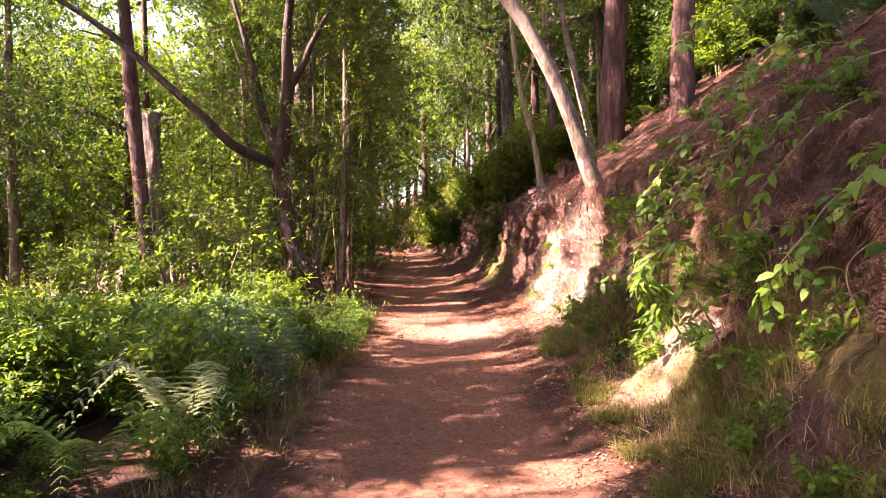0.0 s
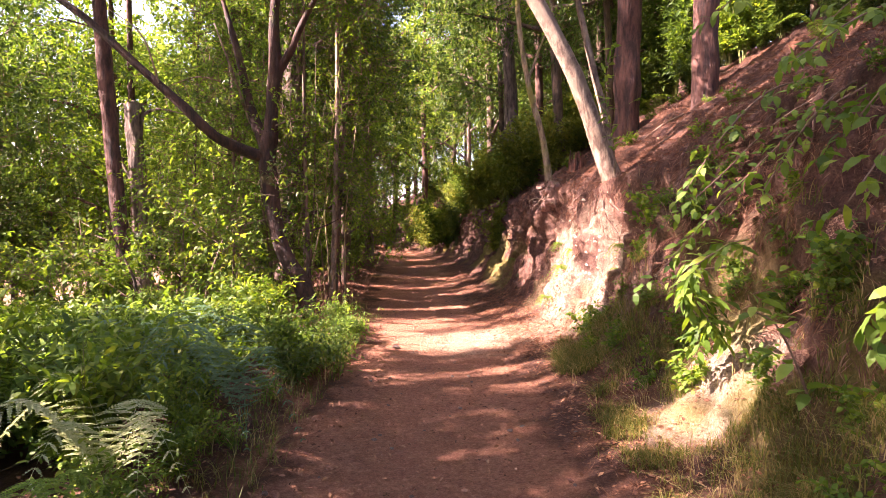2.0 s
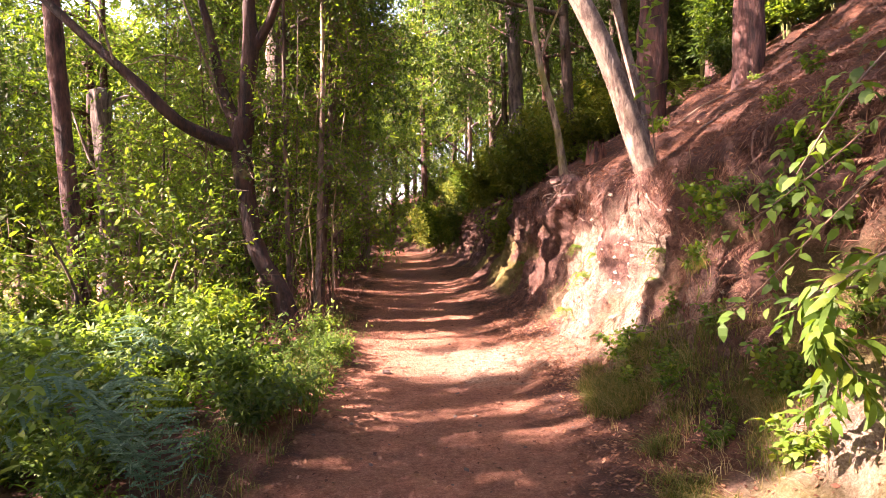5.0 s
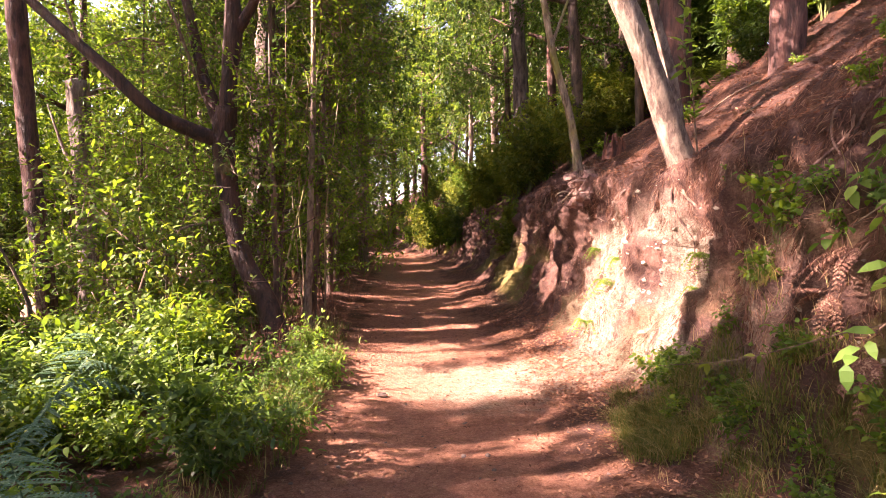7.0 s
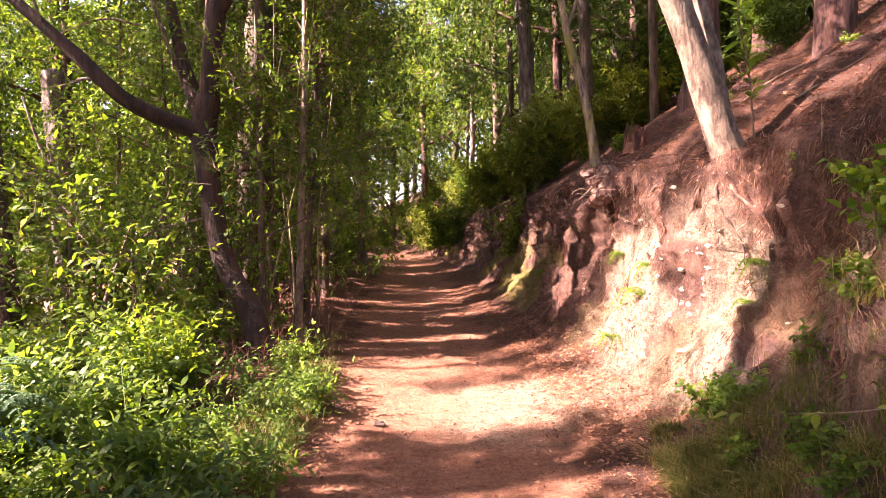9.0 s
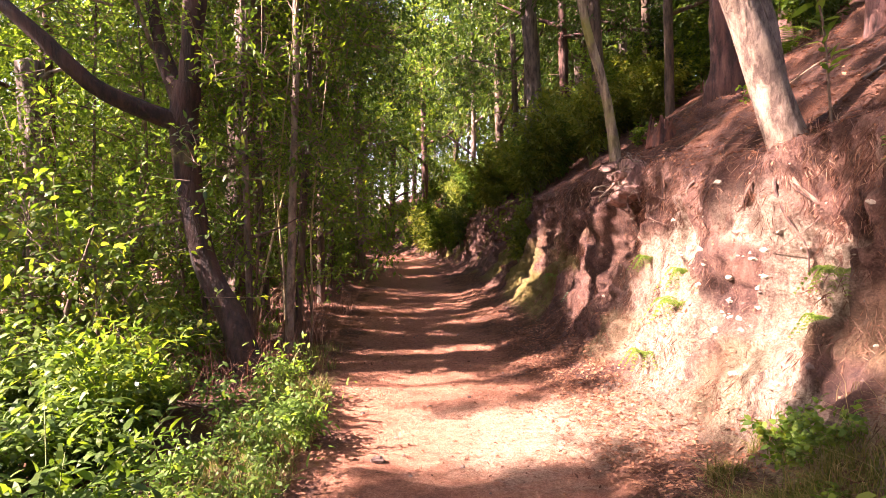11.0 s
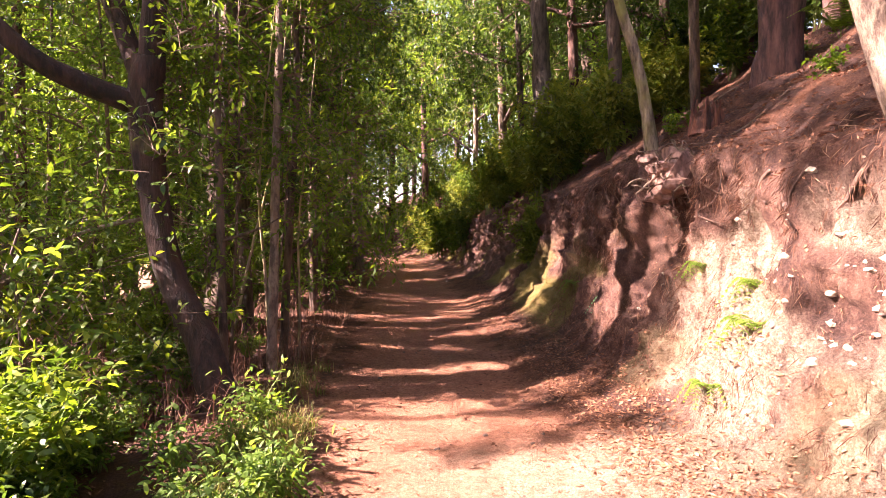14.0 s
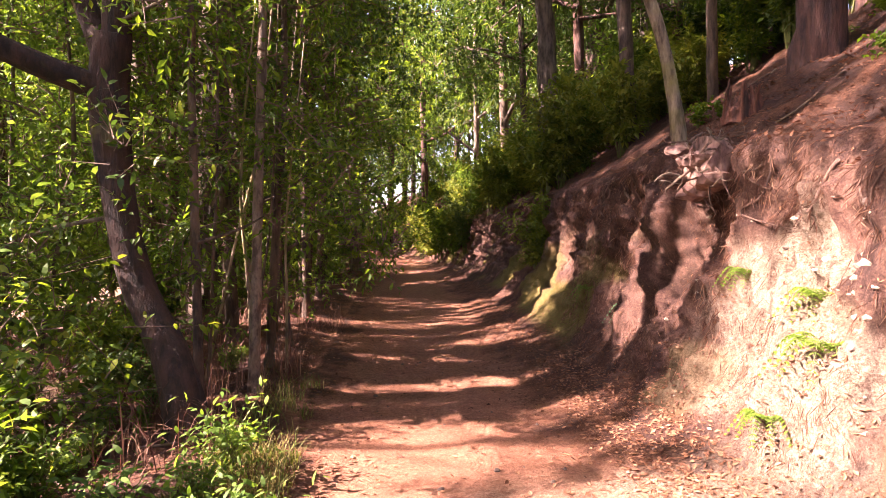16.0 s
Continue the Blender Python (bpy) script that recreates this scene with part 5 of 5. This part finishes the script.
def rock_mesh(name, size, material, seed):
    bm = bmesh.new()
    bmesh.ops.create_icosphere(bm, subdivisions=2, radius=size)
    for v in bm.verts:
        q = v.co / size
        k = 1 + 0.5 * noise.noise(q * 1.3 + Vector((seed, 0, 0))) + 0.12 * noise.noise(q * 3.1 + Vector((0, seed, 0)))
        v.co = Vector((v.co.x * k * 1.2, v.co.y * k, v.co.z * k * 0.65))
    me = bpy.data.meshes.new(name)
    bm.to_mesh(me)
    bm.free()
    me.materials.append(material)
    return me


def stones():
    kinds = [rock_mesh("stone", 1.0, STONE, i * 3.7) for i in range(4)] + [rock_mesh("stone", 1.0, PALE_STONE, 20 + i * 3.7) for i in range(3)]

    def lay(me, place, s, label):
        ob = tagged(new("stone", me), label, "stone", "stones")
        ob.matrix_basis = pose(*place, rng.uniform(-15, 15), rng.uniform(-15, 15), rng.uniform(0, 360)) @ Matrix.Scale(s, 4)
    lay(kinds[0], on_land(-0.62, 9.18, 0.015), 0.045, "dark stone lying on the sunlit path")
    for i in range(130):
        y = rng.uniform(3, 15)
        x = float(path_mid(y)) + rng.uniform(-1.2, 1.3)
        s = 0.006 + 0.016 * rng.random() ** 2.5
        lay(kinds[i % 4], on_land(x, y, s * 0.3), s, "small brown stone lying on the path")
    for i in range(190):
        y, z = rng.uniform(6.0, 12.0), rng.uniform(0.9, 1.75)
        if i % 3:
            y, z = rng.normal(9.9, 0.85), rng.normal(1.15, 0.38)
        p, n = face_at(y, max(0.2, z))
        r = 0.01 + 0.03 * rng.random() ** 2.2
        lay(kinds[4 + i % 3] if i % 5 else kinds[i % 4], tuple(p - n * r * 0.6), r, "pale stone set in the bank's face" if i % 5 else "dark clod stuck to the bank's face")


stones()


def roots():
    # torn root mass under the slim tree
    p, n = face_at(11.85, 2.0)
    base = p + Vector((-0.06, 0, 0.1))
    t = thing("root_mass", base, "torn root mass hanging from the lip of the bank", "roots")
    me = rock_mesh("clod", 0.3, CLOD, 9.1)
    part("clod", me, t, "clod of dark red earth").matrix_basis = pose(0.08, 0, 0) @ Matrix.Diagonal((0.7, 1.0, 1.3, 1))
    for i in range(64):
        q = np.array((rng.uniform(-0.12, 0.05), rng.uniform(-0.3, 0.3), rng.uniform(-0.15, 0.3)))
        way = unit(rng.normal(size=3) * (0.5, 1.0, 0.6) + (-0.35, 0, -0.45))
        pts = [q]
        for j in range(5):
            way = unit(way + rng.normal(size=3) * 0.55 + (0.12 * j, 0, -0.12))
            pts.append(pts[-1] + way * rng.uniform(0.04, 0.11))
        r = rng.choice((0.005, 0.008, 0.014))
        part("root", tube_mesh("root", pts, (r, r * 0.8, r * 0.3), (ROOT, ROOT, BARK_PALE)[i % 3], 5, 16, 0.35, 0, i), t)
    for i in range(7):
        knob = rock_mesh("clod", rng.uniform(0.06, 0.13), CLOD, 30 + i * 2.3)
        part("clod", knob, t, "clod of dark red earth").matrix_basis = pose(rng.uniform(-0.14, 0.0), rng.uniform(-0.28, 0.28), rng.uniform(-0.25, 0.25))
    # bare roots elsewhere on the bank
    for i in range(34):
        y = rng.uniform(4, 16)
        z0 = float(along(LIP_Z, y)) - rng.uniform(0.05, 0.3)
        pts = []
        for k in range(5):
            q, n = face_at(y + k * rng.uniform(-0.08, 0.12), z0 - k * rng.uniform(0.06, 0.16))
            pts.append(tuple(q + n * (0.01 if 0 < k < 4 else -0.03)))
        o = np.array(pts[0])
        r = rng.uniform(0.006, 0.018)
        ob = new("root", tube_mesh("root", np.array(pts) - o, (r, r * 0.8, r * 0.3), ROOT, 5, 14, 0.2, 0, i))
        ob.location = o
        tagged(ob, "bare brown root on the eroded bank", "root", "bank roots")


roots()


def stump():
    x, y = 2.42, 12.35
    t = thing("tree_stump", on_land(x, y, -0.08), "rotten red tree stump with a splintered top", "stump")
    part("core", tube_mesh("core", ((0, 0, 0), (0.01, 0, 0.12), (0.02, 0.01, 0.24)), (0.17, 0.15, 0.11), ROTTEN, 14, 12, 0.2, 0, 3), t)
    for i in range(24):
        a = i / 24 * 2 * math.pi + rng.normal() * 0.1
        h = rng.uniform(0.2, 0.42)
        c, s = math.cos(a), math.sin(a)
        r = 0.12 + 0.03 * rng.random()
        e = rng.normal(size=2) * 0.03
        part("splinter", tube_mesh("splinter", ((c * r * 1.15, s * r * 1.15, 0), (c * r, s * r, h * 0.6), (c * r + e[0], s * r + e[1], h)), (0.026, 0.022, 0.007), ROTTEN, 5, 8, 0.4, 0, i), t)


stump()


def sticks():
    for i in range(26):
        y = rng.uniform(3, 15)
        x = float(along(LIP, y)) + rng.uniform(0.2, 3.5) if i % 2 else float(path_mid(y) - half_width(y)) - rng.uniform(0.2, 2.5)
        a, L = rng.uniform(0, 3.14), rng.uniform(0.3, 1.2)
        pts = []
        for k in (-1, 0, 1):
            px, py = x + math.cos(a) * L / 2 * k, y + math.sin(a) * L / 2 * k
            pts.append((px, py, land(px, py) + 0.015))
        o = np.array(pts[1])
        r = rng.uniform(0.006, 0.016)
        ob = new("stick", tube_mesh("stick", np.array(pts) - o, (r, r * 0.8, r * 0.4), TWIG, 5, 8, 0.2, 0, i))
        ob.location = o
        tagged(ob, "dead brown stick lying on the ground", "stick", "fallen sticks")


sticks()


def shade_plants():
    """Low dim undergrowth round the feet of the forked tree."""
    templates = [shrub_template("low_shrub", "low dark green shrub under the forked tree", m, h, 0.42, n, 6, 0.07, 0.036) for m, h, n in ((LEAF_DARK, 0.55, 12), (LEAF_MID, 0.45, 11))]
    spots = [on_land(rng.uniform(-6.2, -2.55), y, -0.03) for y in rng.uniform(9.0, 13.2, 70)]
    spots += [on_land(rng.uniform(-2.7, -2.1), y, -0.03) for y in rng.uniform(8.2, 9.4, 9)]
    place_copies(templates, spots, (0.4, 0.95))
    for t in templates:
        discard(t)


shade_plants()
